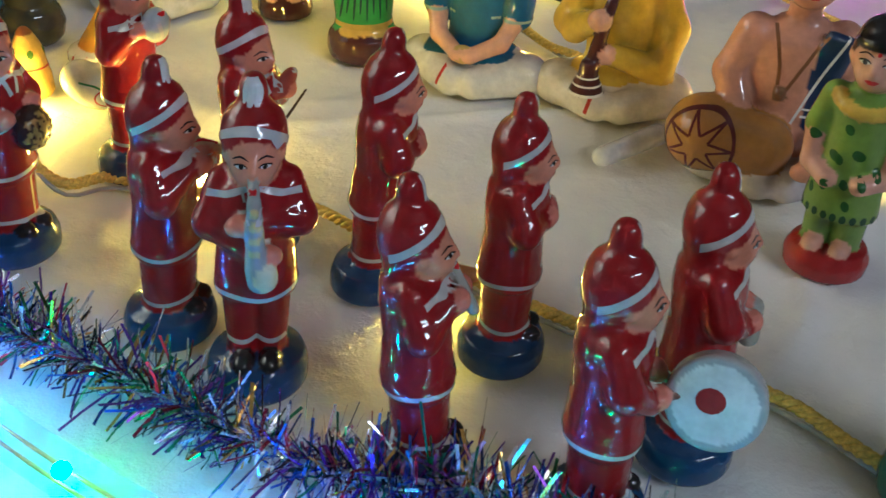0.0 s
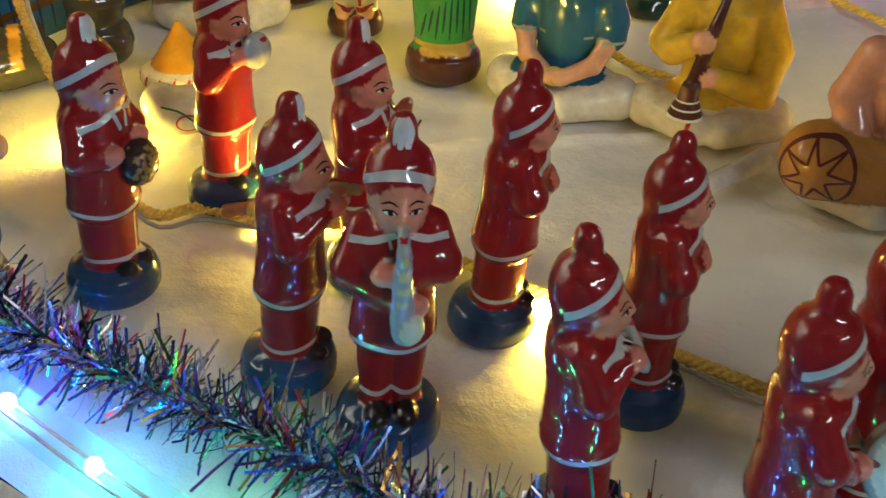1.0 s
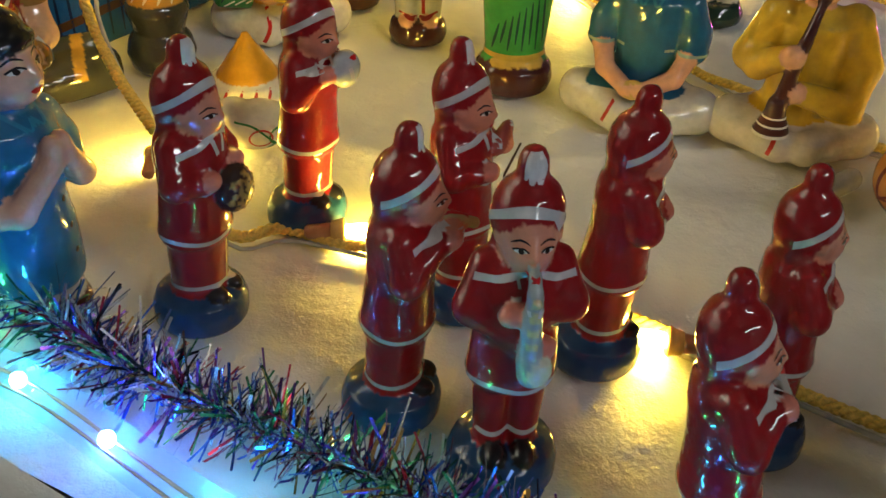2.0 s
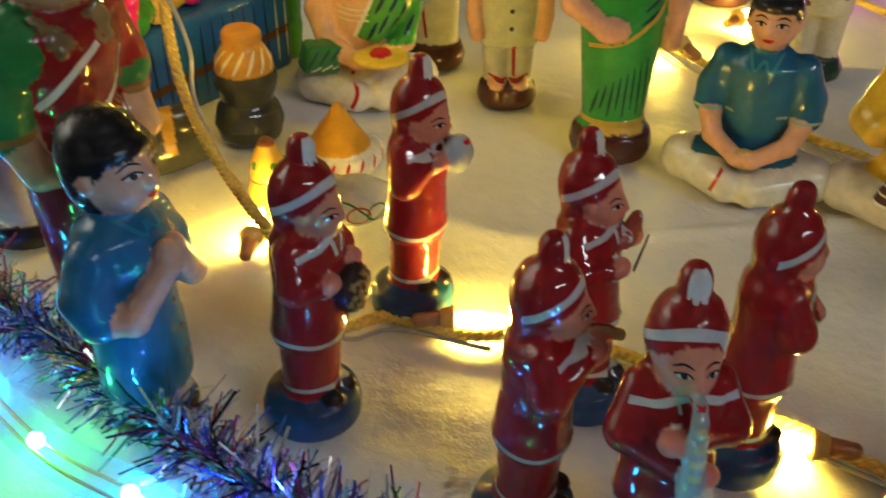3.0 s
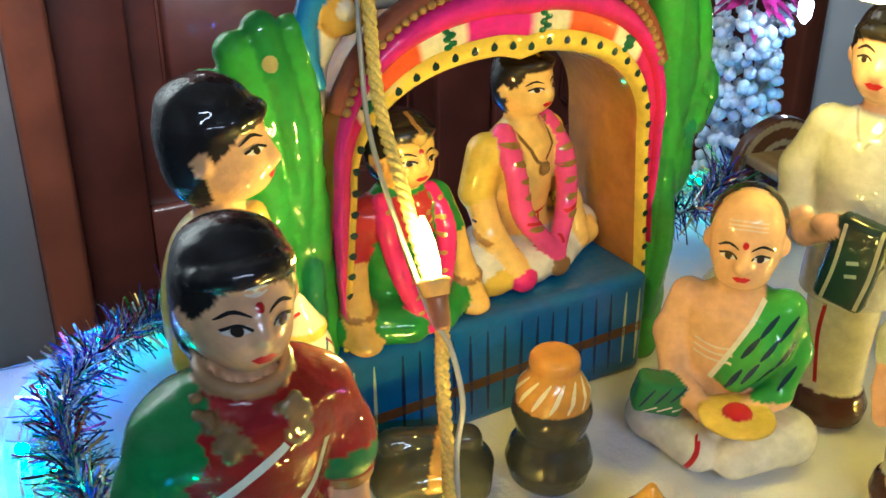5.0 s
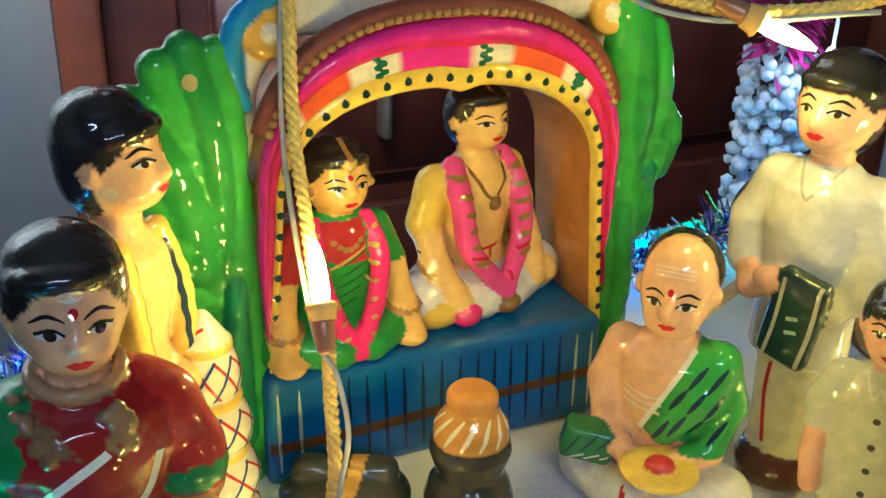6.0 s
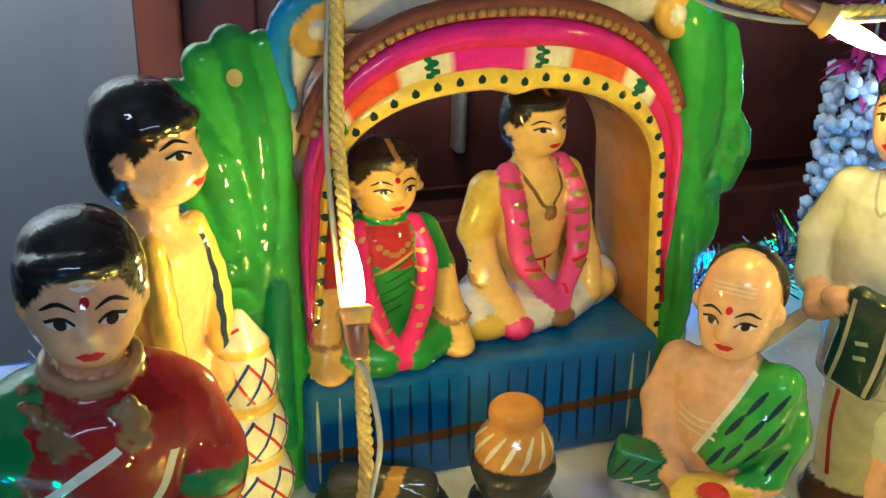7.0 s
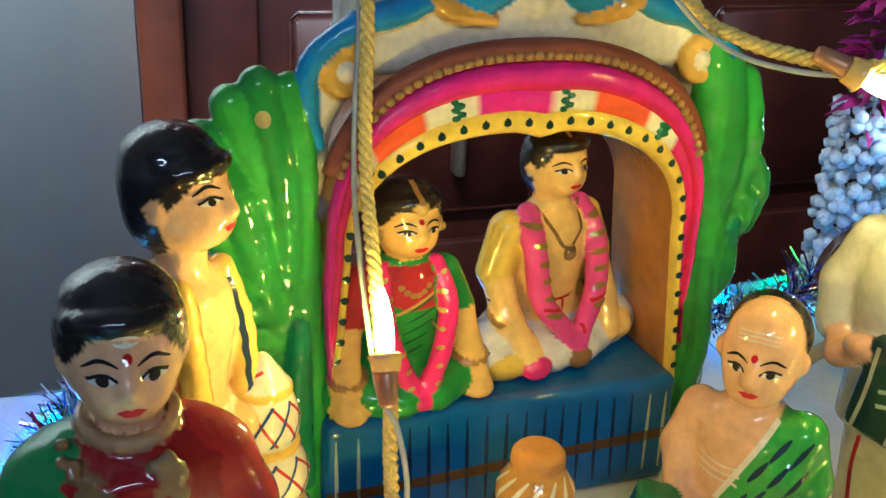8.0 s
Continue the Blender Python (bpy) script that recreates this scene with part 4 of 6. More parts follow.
def man_white():
    c = Clay(1.15)
    S, W = (0.68, 0.38, 0.24), (0.62, 0.60, 0.54)
    c.lathe([(0, 14), (6, 15), (12, 12.5)], MAROON, 1.5)
    c.lathe([(10, 11.5), (30, 12), (56, 13.5), (60, 12)], (0.66, 0.62, 0.45), 2, flat=0.85)
    c.lathe([(50, 17), (70, 16.5), (95, 19), (110, 17.5), (118, 9)], W, 3, flat=0.78)
    for k in (-1, 1):
        c.chain([(k * 16, 1, 108), (k * 22, 1, 92), (k * 21, -3, 80)], [8.5, 9, 8], W, 3)
        c.chain([(k * 20, -4, 80), (k * 14, -13, 74), (k * 3, -17, 80)], [5, 4.5, 4], S if k < 0 else W, 2)
    c.ell((-4, -18, 81), (7, 4.5, 4.5), S, 1.2)
    c.box((5, -17.5, 70), (9, 3.6, 17), 3, (0.010, 0.030, 0.035), 0.8, (4, 10, 0))
    for k in (-1, 1):
        c.line([(5 + k * 6 - 2, 54), (5 + k * 6 + 1, 68), (5 + k * 6 + 3, 85)], 1.3, (0.45, 0.44, 0.34))
    c.line([(4, 66), (8, 67)], 1.4, (0.4, 0.45, 0.4))
    c.line([(4, 71), (8, 72)], 1.4, (0.4, 0.45, 0.4))
    c.cap((0, 0, 114), (0, -1, 124), 7, 6.5, S, 2)
    at = (0, -2, 136)
    head(c, at, 13, S)
    hair(c, at, 13, line=0.45)
    face(c, at, 12.6, bindi=False)
    c.line([(-3, 50), (-4, 35), (-2, 16)], 1.6, (0.4, 0.012, 0.012))
    c.line([(-7, 119), (-3, 112), (0, 108)], 1.0, (0.4, 0.38, 0.33))
    c.line([(7, 119), (3, 112), (0, 108)], 1.0, (0.4, 0.38, 0.33))
    c.skin("man_doll", pose(-0.127, 0.590, 0, 0, 0, -12), "clay man doll in white shirt and dhoti holding a dark cloth", "doll")


def boy_white():
    c = Clay(0.95)
    S, W = (0.68, 0.36, 0.22), (0.50, 0.50, 0.42)
    c.lathe([(0, 13), (4, 14), (9, 13), (11, 11)], MAROON, 1.2)
    for k in (-1, 1):
        c.ell((k * 5, -6, 11), (4, 6, 3), S, 1)
        c.cap((k * 5, 0, 12), (k * 5.5, 0, 34), 5.8, 6.8, (0.45, 0.44, 0.40), 1.5)
    c.lathe([(29, 13), (40, 12.6), (55, 12.5), (66, 13.5), (73, 10), (77, 5)], W, 2.5, flat=0.75)
    for k in (-1, 1):
        c.chain([(k * 11.5, 0, 69), (k * 15, 0, 60), (k * 15.5, 0, 54)], [5.5, 5.6, 5.2], W, 2)
        c.chain([(k * 15.6, -1, 53), (k * 16, -3, 42), (k * 14.5, -6, 34)], [3.8, 3.4, 3.2], S, 1.2)
    c.cap((0, 0, 73), (0, -1, 80), 4.8, 4.6, S, 1.5)
    at = (0, -1.5, 89)
    head(c, at, 10, S)
    hair(c, at, 10, line=0.42)
    face(c, at, 9.6, bindi=False)
    for z in (38, 46, 54, 63):
        c.spot(0.5, z, 1.1, 1.1, (0.05, 0.05, 0.06))
    c.line([(2, 30), (2.5, 14)], 1.6, (0.30, 0.02, 0.02))
    c.line([(-5, 75), (-2, 69), (0, 72), (2, 69), (5, 75)], 0.9, (0.62, 0.6, 0.5))
    c.line([(-9, 15), (0, 12.5), (9, 15)], 1.1, (0.3, 0.02, 0.02))
    c.skin("boy_doll", pose(-0.092, 0.547, 0, 0, 0, 2), "clay boy doll in a pale buttoned shirt on a brown base", "doll")


def lady_green():
    c = Clay(1.15)
    S, G = (0.66, 0.34, 0.22), (0.025, 0.24, 0.04)
    c.lathe([(0, 16), (5, 17.5), (11, 16.5), (14, 13)], MAROON, 1.2)
    c.lathe([(12, 14), (18, 13), (40, 15), (62, 17), (72, 14.5)], G, 2, flat=0.85)
    c.ell((0, -8, 14), (11, 6, 3.5), (0.5, 0.33, 0.06), 1.5)
    c.lathe([(62, 15.5), (74, 14), (92, 17), (102, 17), (110, 9)], G, 3, flat=0.8)
    for k in (-1, 1):
        c.chain([(k * 16, 1, 100), (k * 21, 1, 90), (k * 21.5, 0, 84)], [7.5, 7.5, 7], (0.36, 0.012, 0.02), 2)
        c.chain([(k * 21.5, 0, 83), (k * 21, -4, 66), (k * (10 if k < 0 else 19), -13 if k < 0 else -6, 58 if k < 0 else 50)], [5.2, 4.6, 4], S, 1.5)
    c.ell((-7, -14, 58), (7, 4, 5), S, 1.5)
    c.chain([(6, -9, 105), (16, -4, 98), (22, 2, 84), (18, 6, 60)], [7, 8, 7, 6], (0.02, 0.19, 0.07), 2.5, 6)
    c.cap((0, 0, 106), (0, -1, 116), 6.6, 6.2, S, 2)
    at = (0, -2, 128)
    head(c, at, 12.5, S)
    hair(c, at, 12.5, bun=True)
    face(c, at, 12)
    D, Y = (0.005, 0.05, 0.03), (0.45, 0.30, 0.04)
    for i in range(8):
        c.line([(-11 + i * 3, 20 + 3 * (i % 2)), (-9 + i * 2.6, 32 + 2 * i)], 1.1, D, taper=True)
        c.line([(4 + i * 1.2, 60 + i * 5), (14 + i * 0.6, 66 + i * 5)], 1.5, (0.004, 0.04, 0.05), taper=True)
    c.line([(-14, 50), (0, 54), (14, 66), (18, 76)], 1.8, Y)
    c.line([(-8, 76), (4, 72), (15, 76)], 1.5, Y)
    c.band(17, 2, Y)
    c.skin("lady_doll", pose(-0.049, 0.500, 0, 0, 0, 6), "clay lady doll in a green sari on a brown base", "doll")


def seated(c, S, pants, shirt, top):
    """Cross-legged body: knees wide, trunk upright."""
    for k in (-1, 1):
        c.chain([(k * 10, 6, 8), (k * 24, -4, 8.5), (k * 5, -19, 7)], [8.5, 9, 7], pants, 3)
    c.ell((0, 2, 8), (21, 17, 9), pants, 4)
    c.lathe([(6, 16), (14, 16), (24, 13.5), (42, 14.5), (52, 14.5), (58, 8)], shirt, 3.5, flat=0.75)


def man_blue_seated():
    c = Clay(1.05)
    S, B, W = (0.66, 0.34, 0.20), (0.012, 0.11, 0.22), (0.62, 0.60, 0.53)
    seated(c, S, W, B, 58)
    c.ell((-14, -4, 13), (13, 11, 5), B, 2)
    c.ell((10, -6, 12), (13, 10, 6), B, 2)
    for k in (-1, 1):
        c.chain([(k * 14, 0, 51), (k * 18, -1, 40), (k * 18.5, -3, 34)], [6, 6.2, 6], B, 2)
        c.chain([(k * 18, -5, 33), (k * 14, -12, 24), (k * 3, -18, 19)], [4.2, 3.8, 3.4], S, 1.2)
        c.ell((k * 2.5, -19, 19), (4, 3.6, 3.2), S, 1)
        c.band(33.5, 1.2, (0.3, 0.4, 0.3), (k * 18.3, -3), away=12)
    c.ring((0, -20, 20), 3.2, 1.1, (0.45, 0.3, 0.08), 0.4, (60, 20, 0))
    c.cap((0, 0, 54), (0, -1, 62), 5, 5, S, 1.5)
    at = (0, -1.5, 69)
    head(c, at, 9.6, S)
    hair(c, at, 9.6, line=0.42)
    face(c, at, 9.3, bindi=False)
    c.line([(-6, 58), (-3, 51.5), (0, 55), (3, 51.5), (6, 58)], 1.1, (0.03, 0.2, 0.3))
    c.line([(-10, 6), (-7, 14)], 1.4, (0.42, 0.03, 0.02))
    c.skin("man_doll", pose(0.003, 0.474, 0, 0, 0, -22), "seated clay man doll in a blue shirt and white trousers", "doll")


def man_piper():
    c = Clay(1.1)
    S, Y, W = (0.66, 0.34, 0.22), (0.58, 0.38, 0.03), (0.62, 0.58, 0.52)
    seated(c, S, W, Y, 58)
    c.ell((13, 0, 13), (12, 12, 9), Y, 3)
    c.ell((-12, -2, 12), (12, 11, 6), Y, 3)
    for k in (-1, 1):
        z = 45 if k < 0 else 31
        c.chain([(k * 14, 0, 53), (k * 21, -1, 36), (k * 18, -8, z - 10), (k * 3 - 5, -17, z - 2)], [7, 7, 6, 4.6], Y, 2)
        c.ell((-6 + k * 1.5, -20, z - 1), (4.8, 4, 4.4), S, 1)
    P = (0.055, 0.012, 0.012)
    c.chain([(0, -11, 66), (-4, -18, 50), (-9, -22, 24)], [1.5, 2.4, 3.4], P, 0.8)
    c.lathe([(14, 7.2), (17, 6.4), (22, 4.2), (28, 3.4)], P, 1.0, at=(-9.6, -23))
    c.band(15, 1.1, WHITE, (-9.6, -23), away=14)
    c.band(18.5, 0.7, WHITE, (-9.6, -23), away=14)
    c.band(21.5, 0.6, WHITE, (-9.6, -23), away=14)
    c.cap((0, 0, 55), (0, -1, 63), 5.4, 5.2, S, 1.5)
    at = (0, -1.5, 71)
    head(c, at, 10, S)
    hair(c, at, 10)
    face(c, at, 9.6, bindi=False)
    c.line([(-9, 5), (-7, 13)], 1.6, (0.42, 0.03, 0.02))
    c.skin("piper_doll", pose(0.061, 0.455, 0, 0, 0, -14), "seated clay piper doll in a yellow tunic with a dark pipe", "doll")


def man_drummer():
    c = Clay(1.1)
    S, W = (0.58, 0.26, 0.16), (0.52, 0.46, 0.42)
    seated(c, S, W, S, 60)
    c.lathe([(10, 14), (26, 14), (46, 15.5), (57, 15.5), (64, 8)], S, 3, flat=0.75)
    c.cap((-27, -12, 21), (-6, -16, 20), 14.5, 11, (0.34, 0.15, 0.03), 1.0)
    for k in (-1, 1):
        c.chain([(k * 15, 0, 57), (k * 21, -2, 42), (k * 16, -14, 26)], [7, 6.5, 5], S, 2)
    c.chain([(16, -14, 26), (10, -26, 20)], [5, 4], S, 1.5)
    c.ell((8, -29, 18), (5, 4, 3.5), S, 1)
    c.ell((-19, -8, 34), (5, 4.5, 4), S, 1)
    c.box((9, -8.5, 44), (6, 2.6, 19), 2.2, NAVY, 1.2, (4, 14, 0))
    c.line([(2, 27), (8, 45), (15, 62)], 1.0, WHITE)
    c.line([(5, 31), (13, 30)], 1.0, WHITE)
    c.line([(5, 34), (13, 33)], 0.8, WHITE)
    c.line([(-9, 62), (-6, 50), (-4, 38), (2, 50), (8, 62)], 1.3, (0.2, 0.08, 0.03))
    c.ell((-4, -12.5, 39), (2.2, 1.6, 2.6), (0.2, 0.1, 0.04), 0.6)
    D = (0.09, 0.012, 0.01)
    for i in range(7):
        t0, t1 = 2 * math.pi * i / 7, 2 * math.pi * (i + 0.5) / 7
        rim, hub = (-5.5 + 12.5 * math.cos(t0), 21 + 12.5 * math.sin(t0)), (-5.5 + 4.5 * math.cos(t1), 21 + 4.5 * math.sin(t1))
        c.line([rim, hub], 1.0, D, (-14, 0, 0), -22)
        t2 = 2 * math.pi * (i + 1) / 7
        c.line([hub, (-5.5 + 12.5 * math.cos(t2), 21 + 12.5 * math.sin(t2))], 1.0, D, (-14, 0, 0), -22)
    c.line([(-5.5 + 12.8 * math.cos(t), 21 + 12.8 * math.sin(t)) for t in np.linspace(0, 2 * math.pi, 17)], 1.2, D, (-14, 0, 0), -22)
    c.cap((0, 0, 60), (0, -1, 69), 6, 5.8, S, 1.5)
    at = (0, -1.5, 82)
    head(c, at, 12, S)
    hair(c, at, 12, bun=True)
    face(c, at, 11.6)
    c.skin("drummer_doll", pose(0.113, 0.396, 0, 0, 0, -12), "seated bare-chested clay drummer doll with a brown barrel drum", "doll")


def girl_green():
    c = Clay(0.95)
    S, G = (0.60, 0.30, 0.2), (0.16, 0.27, 0.04)
    R = (0.30, 0.012, 0.012)
    c.lathe([(0, 13.5), (5, 14), (9, 12)], R, 1.2)
    for k in (-1, 1):
        c.ell((k * 4.5, -6, 10.5), (3.4, 5, 2.6), S, 1)
        c.cap((k * 4.6, 0, 10), (k * 5, 0, 26), 5, 5.4, (0.14, 0.24, 0.04), 1)
    c.lathe([(21, 12), (24, 12), (40, 10.5), (52, 10), (60, 11), (66, 5)], G, 2, flat=0.8)
    for k in (-1, 1):
        c.chain([(k * 10, 0, 60), (k * 12.6, -1, 50)], [4.6, 4.6], G, 1.5)
        c.chain([(k * 12.8, -2, 48), (k * 12, -4, 38), (k * 5, -10, 36)], [3.6, 3.2, 3], S, 1.2)
    for i in range(9):
        t = -1.3 + 2.6 * i / 8
        c.ell((9 * math.sin(t), -7 * math.cos(t) - 2, 63 - 4 * math.cos(t)), (2.2, 1.8, 2.2), (0.55, 0.36, 0.05), 0.6)
    c.cap((0, 0, 62), (0, -1, 70), 4.4, 4.2, S, 1.2)
    at = (0, -1.5, 75)
    head(c, at, 9, S)
    hair(c, at, 9, long=True)
    face(c, at, 8.8)
    for i in range(14):
        c.spot(-8 + (i * 5.3) % 17, 27 + (i * 7.7) % 28, 1.3, 1.9, (0.02, 0.09, 0.015), tilt=20, az=(-40, 20)[i % 2])
    for i in range(20):
        a = i * 18
        c.spot(0, 23, 1.1, 1.5, (0.012, 0.06, 0.015), az=a)
    c.skin("girl_doll", pose(0.117, 0.337, 0, 0, 0, -32), "clay girl doll in a spotted green dress on a red base", "doll")


def bride():
    c = Clay(0.9)
    S, G = (0.76, 0.45, 0.09), (0.03, 0.24, 0.03)
    for k in (-1, 1):
        c.chain([(k * 9, 4, 7), (k * 18, -4, 7), (k * 5, -13, 6)], [7, 7, 6], G, 3)
        c.ell((k * 19, -11, 4), (5, 6, 3.6), S, 1.2)
    c.ell((0, 0, 8), (18, 14, 8), G, 4)
    c.lathe([(6, 12), (20, 11), (34, 13), (44, 12), (50, 7)], G, 3, flat=0.78)
    c.ell((-10, 0, 40), (7, 7, 8), (0.40, 0.02, 0.02), 2)
    c.dip(lambda p: (p[:, 2] > 33 - 0.55 * p[:, 0]) & (p[:, 2] < 48) & (p[:, 2] > 34) & (p[:, 0] < 6) & (p[:, 0] > -7) & (p[:, 1] < 0) & (p[:, 1] > -11.5), (0.40, 0.02, 0.02))
    for k in (-1, 1):
        c.chain([(k * 12, 0, 42), (k * 16.5, -1, 30)], [5.2, 5], (0.40, 0.02, 0.02) if k < 0 else G, 1.5)
        c.chain([(k * 17, -2, 28), (k * 18.5, -6, 16), (k * 19.5, -11, 6)], [4.4, 4, 3.8], S, 1.5)
        c.ring((k * 18.8, -7, 14), 4.6, 1.0, GOLD, 0.4, (20, 0, 0))
    for k in (-1, 1):
        c.chain([(k * 8, -4, 47), (k * 9.5, -10, 36), (k * 7, -13, 22), (k * 1.5, -15, 8)], [2.4, 2.7, 2.7, 2.6], PINK, 0.9, 3)
    c.ell((0, -16, 6), (3.4, 3, 3.4), PINK, 0.8)
    c.cap((0, 0, 46), (0, -1, 54), 5, 4.8, S, 1.5)
    at = (0, -2.5, 61.0)
    head(c, at, 9.3, S, tall=1.30)
    hair(c, at, 9.5, bun=True, line=0.56)
    face(c, (0, -2.5, 60.0), 9.2, big=1.1)
    c.line([(0, 8), (0.3, 14)], 1.5, GOLD, at, 0, 0.3)
    c.ell((0, -11.6, 67.4), (1.8, 1.1, 2.0), (0.5, 0.32, 0.06), 0.3)
    for k in (-1, 1):
        c.ell((k * 9, -4.5, 58.5), (1.6, 1.4, 1.8), (0.42, 0.25, 0.06), 0.4)
        for i in range(7):
            c.spot(k * (8.6 - 0.8 * i), 45 - i * 5.5, 1.0, 0.7, (0.45, 0.28, 0.06), lift=0.25, tilt=30)
    for i in range(6):
        c.spot(-4 + 1.6 * i, 42 - 3 * math.sin(i * 0.6), 1.0, 1.0, GOLD, lift=0.2)
        c.line([(-5 + i * 0.8, 18 + i * 4), (5 + i * 0.3, 22 + i * 4)], 0.8, (0.01, 0.09, 0.03), taper=True)
    c.line([(-6, 33), (0, 36), (8, 40)], 1.0, (0.45, 0.3, 0.06))
    c.skin("bride_doll", SHRINE @ pose(-0.0400, 0.016, 0.0415, 0, 0, 8) @ Matrix.Diagonal((1.22, 1.12, 1.05, 1)), "seated clay bride doll in green sari with pink garland", "doll")


def groom():
    c = Clay(0.95)
    S, Y, W = (0.76, 0.47, 0.12), (0.66, 0.44, 0.04), (0.66, 0.60, 0.52)
    for k in (-1, 1):
        c.chain([(k * 9, 4, 8), (k * 20, -5, 8), (k * 5, -13, 6)], [8.5, 9, 6.5], W, 3)
    c.ell((0, 0, 9), (19, 14, 9), W, 4)
    c.ell((-19, -9, 6), (7, 8, 6), Y, 2)
    c.ell((20, -12, 9), (4, 5, 5), S, 1.5)
    c.lathe([(8, 12), (22, 11), (36, 13), (47, 13.5), (54, 7)], S, 3, flat=0.76)
    for k in (-1, 1):
        c.chain([(k * 12.5, 1, 47), (k * 17, 0, 34)], [6, 5.6], Y, 1.5)
        c.chain([(k * 17, -1, 32), (k * 17, -7, 20), (k * 14, -14, 9)], [4.6, 4.2, 4], S, 1.5)
        c.ring((k * 17, -6, 21), 4.8, 1.0, GOLD, 0.4, (30, 0, 0))
    c.chain([(14, 6, 30), (19, 2, 20), (21, -2, 14)], [6, 6.5, 5], Y, 1.2)
    for k in (-1, 1):
        c.chain([(k * 9, -2, 53), (k * 10.5, -9, 42), (k * 9.5, -12.5, 26), (k * 2.5, -16.5, 14), (1, -17, 8)], [3, 3.2, 3.2, 3, 2.6], (0.70, 0.06, 0.25), 0.9, 3)
        for i in range(6):
            c.spot(k * (10.4 - 0.5 * i), 50 - i * 5.6, 2.6, 1.1, (0.25, 0.14, 0.03), lift=0.25, tilt=12 * k)
    c.ell((1, -18, 5), (4, 3.6, 3.8), (0.22, 0.11, 0.03), 0.8)
    c.ell((-13, -17, 5), (4.4, 3.8, 4), PINK, 0.8)
    c.cap((0, 0, 51), (0, -1, 60), 5.4, 5, S, 1.5)
    at = (0, -2, 67.5)
    head(c, at, 8.7, S, tall=1.36)
    hair(c, at, 8.9, line=0.62)
    face(c, (0, -2, 67.0), 8.8, bindi=False, big=1.1)
    c.line([(-7, 55), (-4, 46), (0, 41), (4, 46), (7, 55)], 1.1, (0.18, 0.09, 0.02))
    c.ell((0, -11.3, 39.5), (2.2, 1.2, 2.6), (0.22, 0.12, 0.03), 0.4)
    c.line([(-11, 24.5), (0, 22.5), (11, 24.5)], 1.1, (0.45, 0.012, 0.015))
    c.line([(1, 23), (1.5, 14)], 0.9, (0.45, 0.012, 0.015))
    for i in range(3):
        c.line([(-24, 14 + i * 7), (-16, 12 + i * 7)], 0.9, NAVY, az=-30)
        c.line([(14, 26 - i * 4), (20, 24 - i * 4), (26, 20 - i * 4)], 0.9, NAVY, az=35)
    c.skin("groom_doll", SHRINE @ pose(0.020, 0.034, 0.0415, 0, 0, 16) @ Matrix.Diagonal((1.34, 1.16, 1.09, 1)), "seated clay groom doll with pink garland and white dhoti", "doll")


for make in (lady_red, man_yellow, boy_blue, priest, man_white, boy_white, lady_green, man_blue_seated, man_piper, man_drummer, girl_green, bride, groom):
    make()


# ---- string lights ----
def twisted(path, radius, strands=3, pitch=0.009):
    p = smooth_path(path, 0.0012)
    s = np.arange(len(p)) * 0.0012
    tan = np.gradient(p, axis=0)
    tan /= np.linalg.norm(tan, axis=1)[:, None]
    a = np.cross(tan, (0.13, 0.21, 0.97))
    a /= np.linalg.norm(a, axis=1)[:, None]
    b = np.cross(a, tan)
    out = []
    for k in range(strands):
        t = 2 * math.pi * (s / pitch + k / strands)
        out.append(tube(p + radius * 0.95 * (a * np.cos(t)[:, None] + b * np.sin(t)[:, None]), radius, 6))
    return out


def lathe_part(name, profile, m, material, parent, label="", sides=16):
    verts, faces = [], []
    for z, r in profile:
        for j in range(sides):
            t = 2 * math.pi * j / sides
            verts.append(m @ Vector((r * math.cos(t), r * math.sin(t), z)))
    n = len(profile)
    for i in range(n - 1):
        for j in range(sides):
            k = (j + 1) % sides
            faces.append((i * sides + j, i * sides + k, (i + 1) * sides + k, (i + 1) * sides + j))
    faces.append(tuple(range(sides))[::-1])
    faces.append(tuple((n - 1) * sides + j for j in range(sides)))
    return link_mesh(name, verts, faces, material, parent, label=label)


def aim(at, to):
    return Matrix.Translation(at) @ (Vector(to) - Vector(at)).to_track_quat("Z", "Y").to_matrix().to_4x4()


def bulb(parent, at, to, glow_mat):
    """Socket with a toothed collar and a small lamp that points to 'to'."""
    m = aim(at, to)
    lathe_part("socket", [(-0.009, 0.0016), (-0.008, 0.0024), (-0.001, 0.0030), (0.0, 0.003)], m, SOCKET, parent, "copper brown lamp socket")
    lathe_part("collar", [(0.0, 0.0036), (0.003, 0.0042), (0.0038, 0.0048), (0.0046, 0.0042), (0.005, 0.0030)], m, COLLAR, parent, "amber plastic collar")
    lathe_part("bulb", [(0.0051, 0.0022), (0.008, 0.0026), (0.014, 0.0023), (0.019, 0.0014), (0.0215, 0.0004)], m, glow_mat, parent, "glowing warm white mini bulb", 10)


def string_light(cord, wires, bulbs, label):
    ob = empty("string_light", Matrix(), label, "string lights")
    for v, f in twisted(cord, 0.00115):
        link_mesh("cord", v, f, CORD, ob)
    for w in wires:
        v, f = tube(smooth_path(w, 0.004), 0.0008, 8)
        link_mesh("wire", v, f, GREY_WIRE, ob, label="thin grey plastic wire")
    for at, to in bulbs:
        bulb(ob, at, to, WARM)


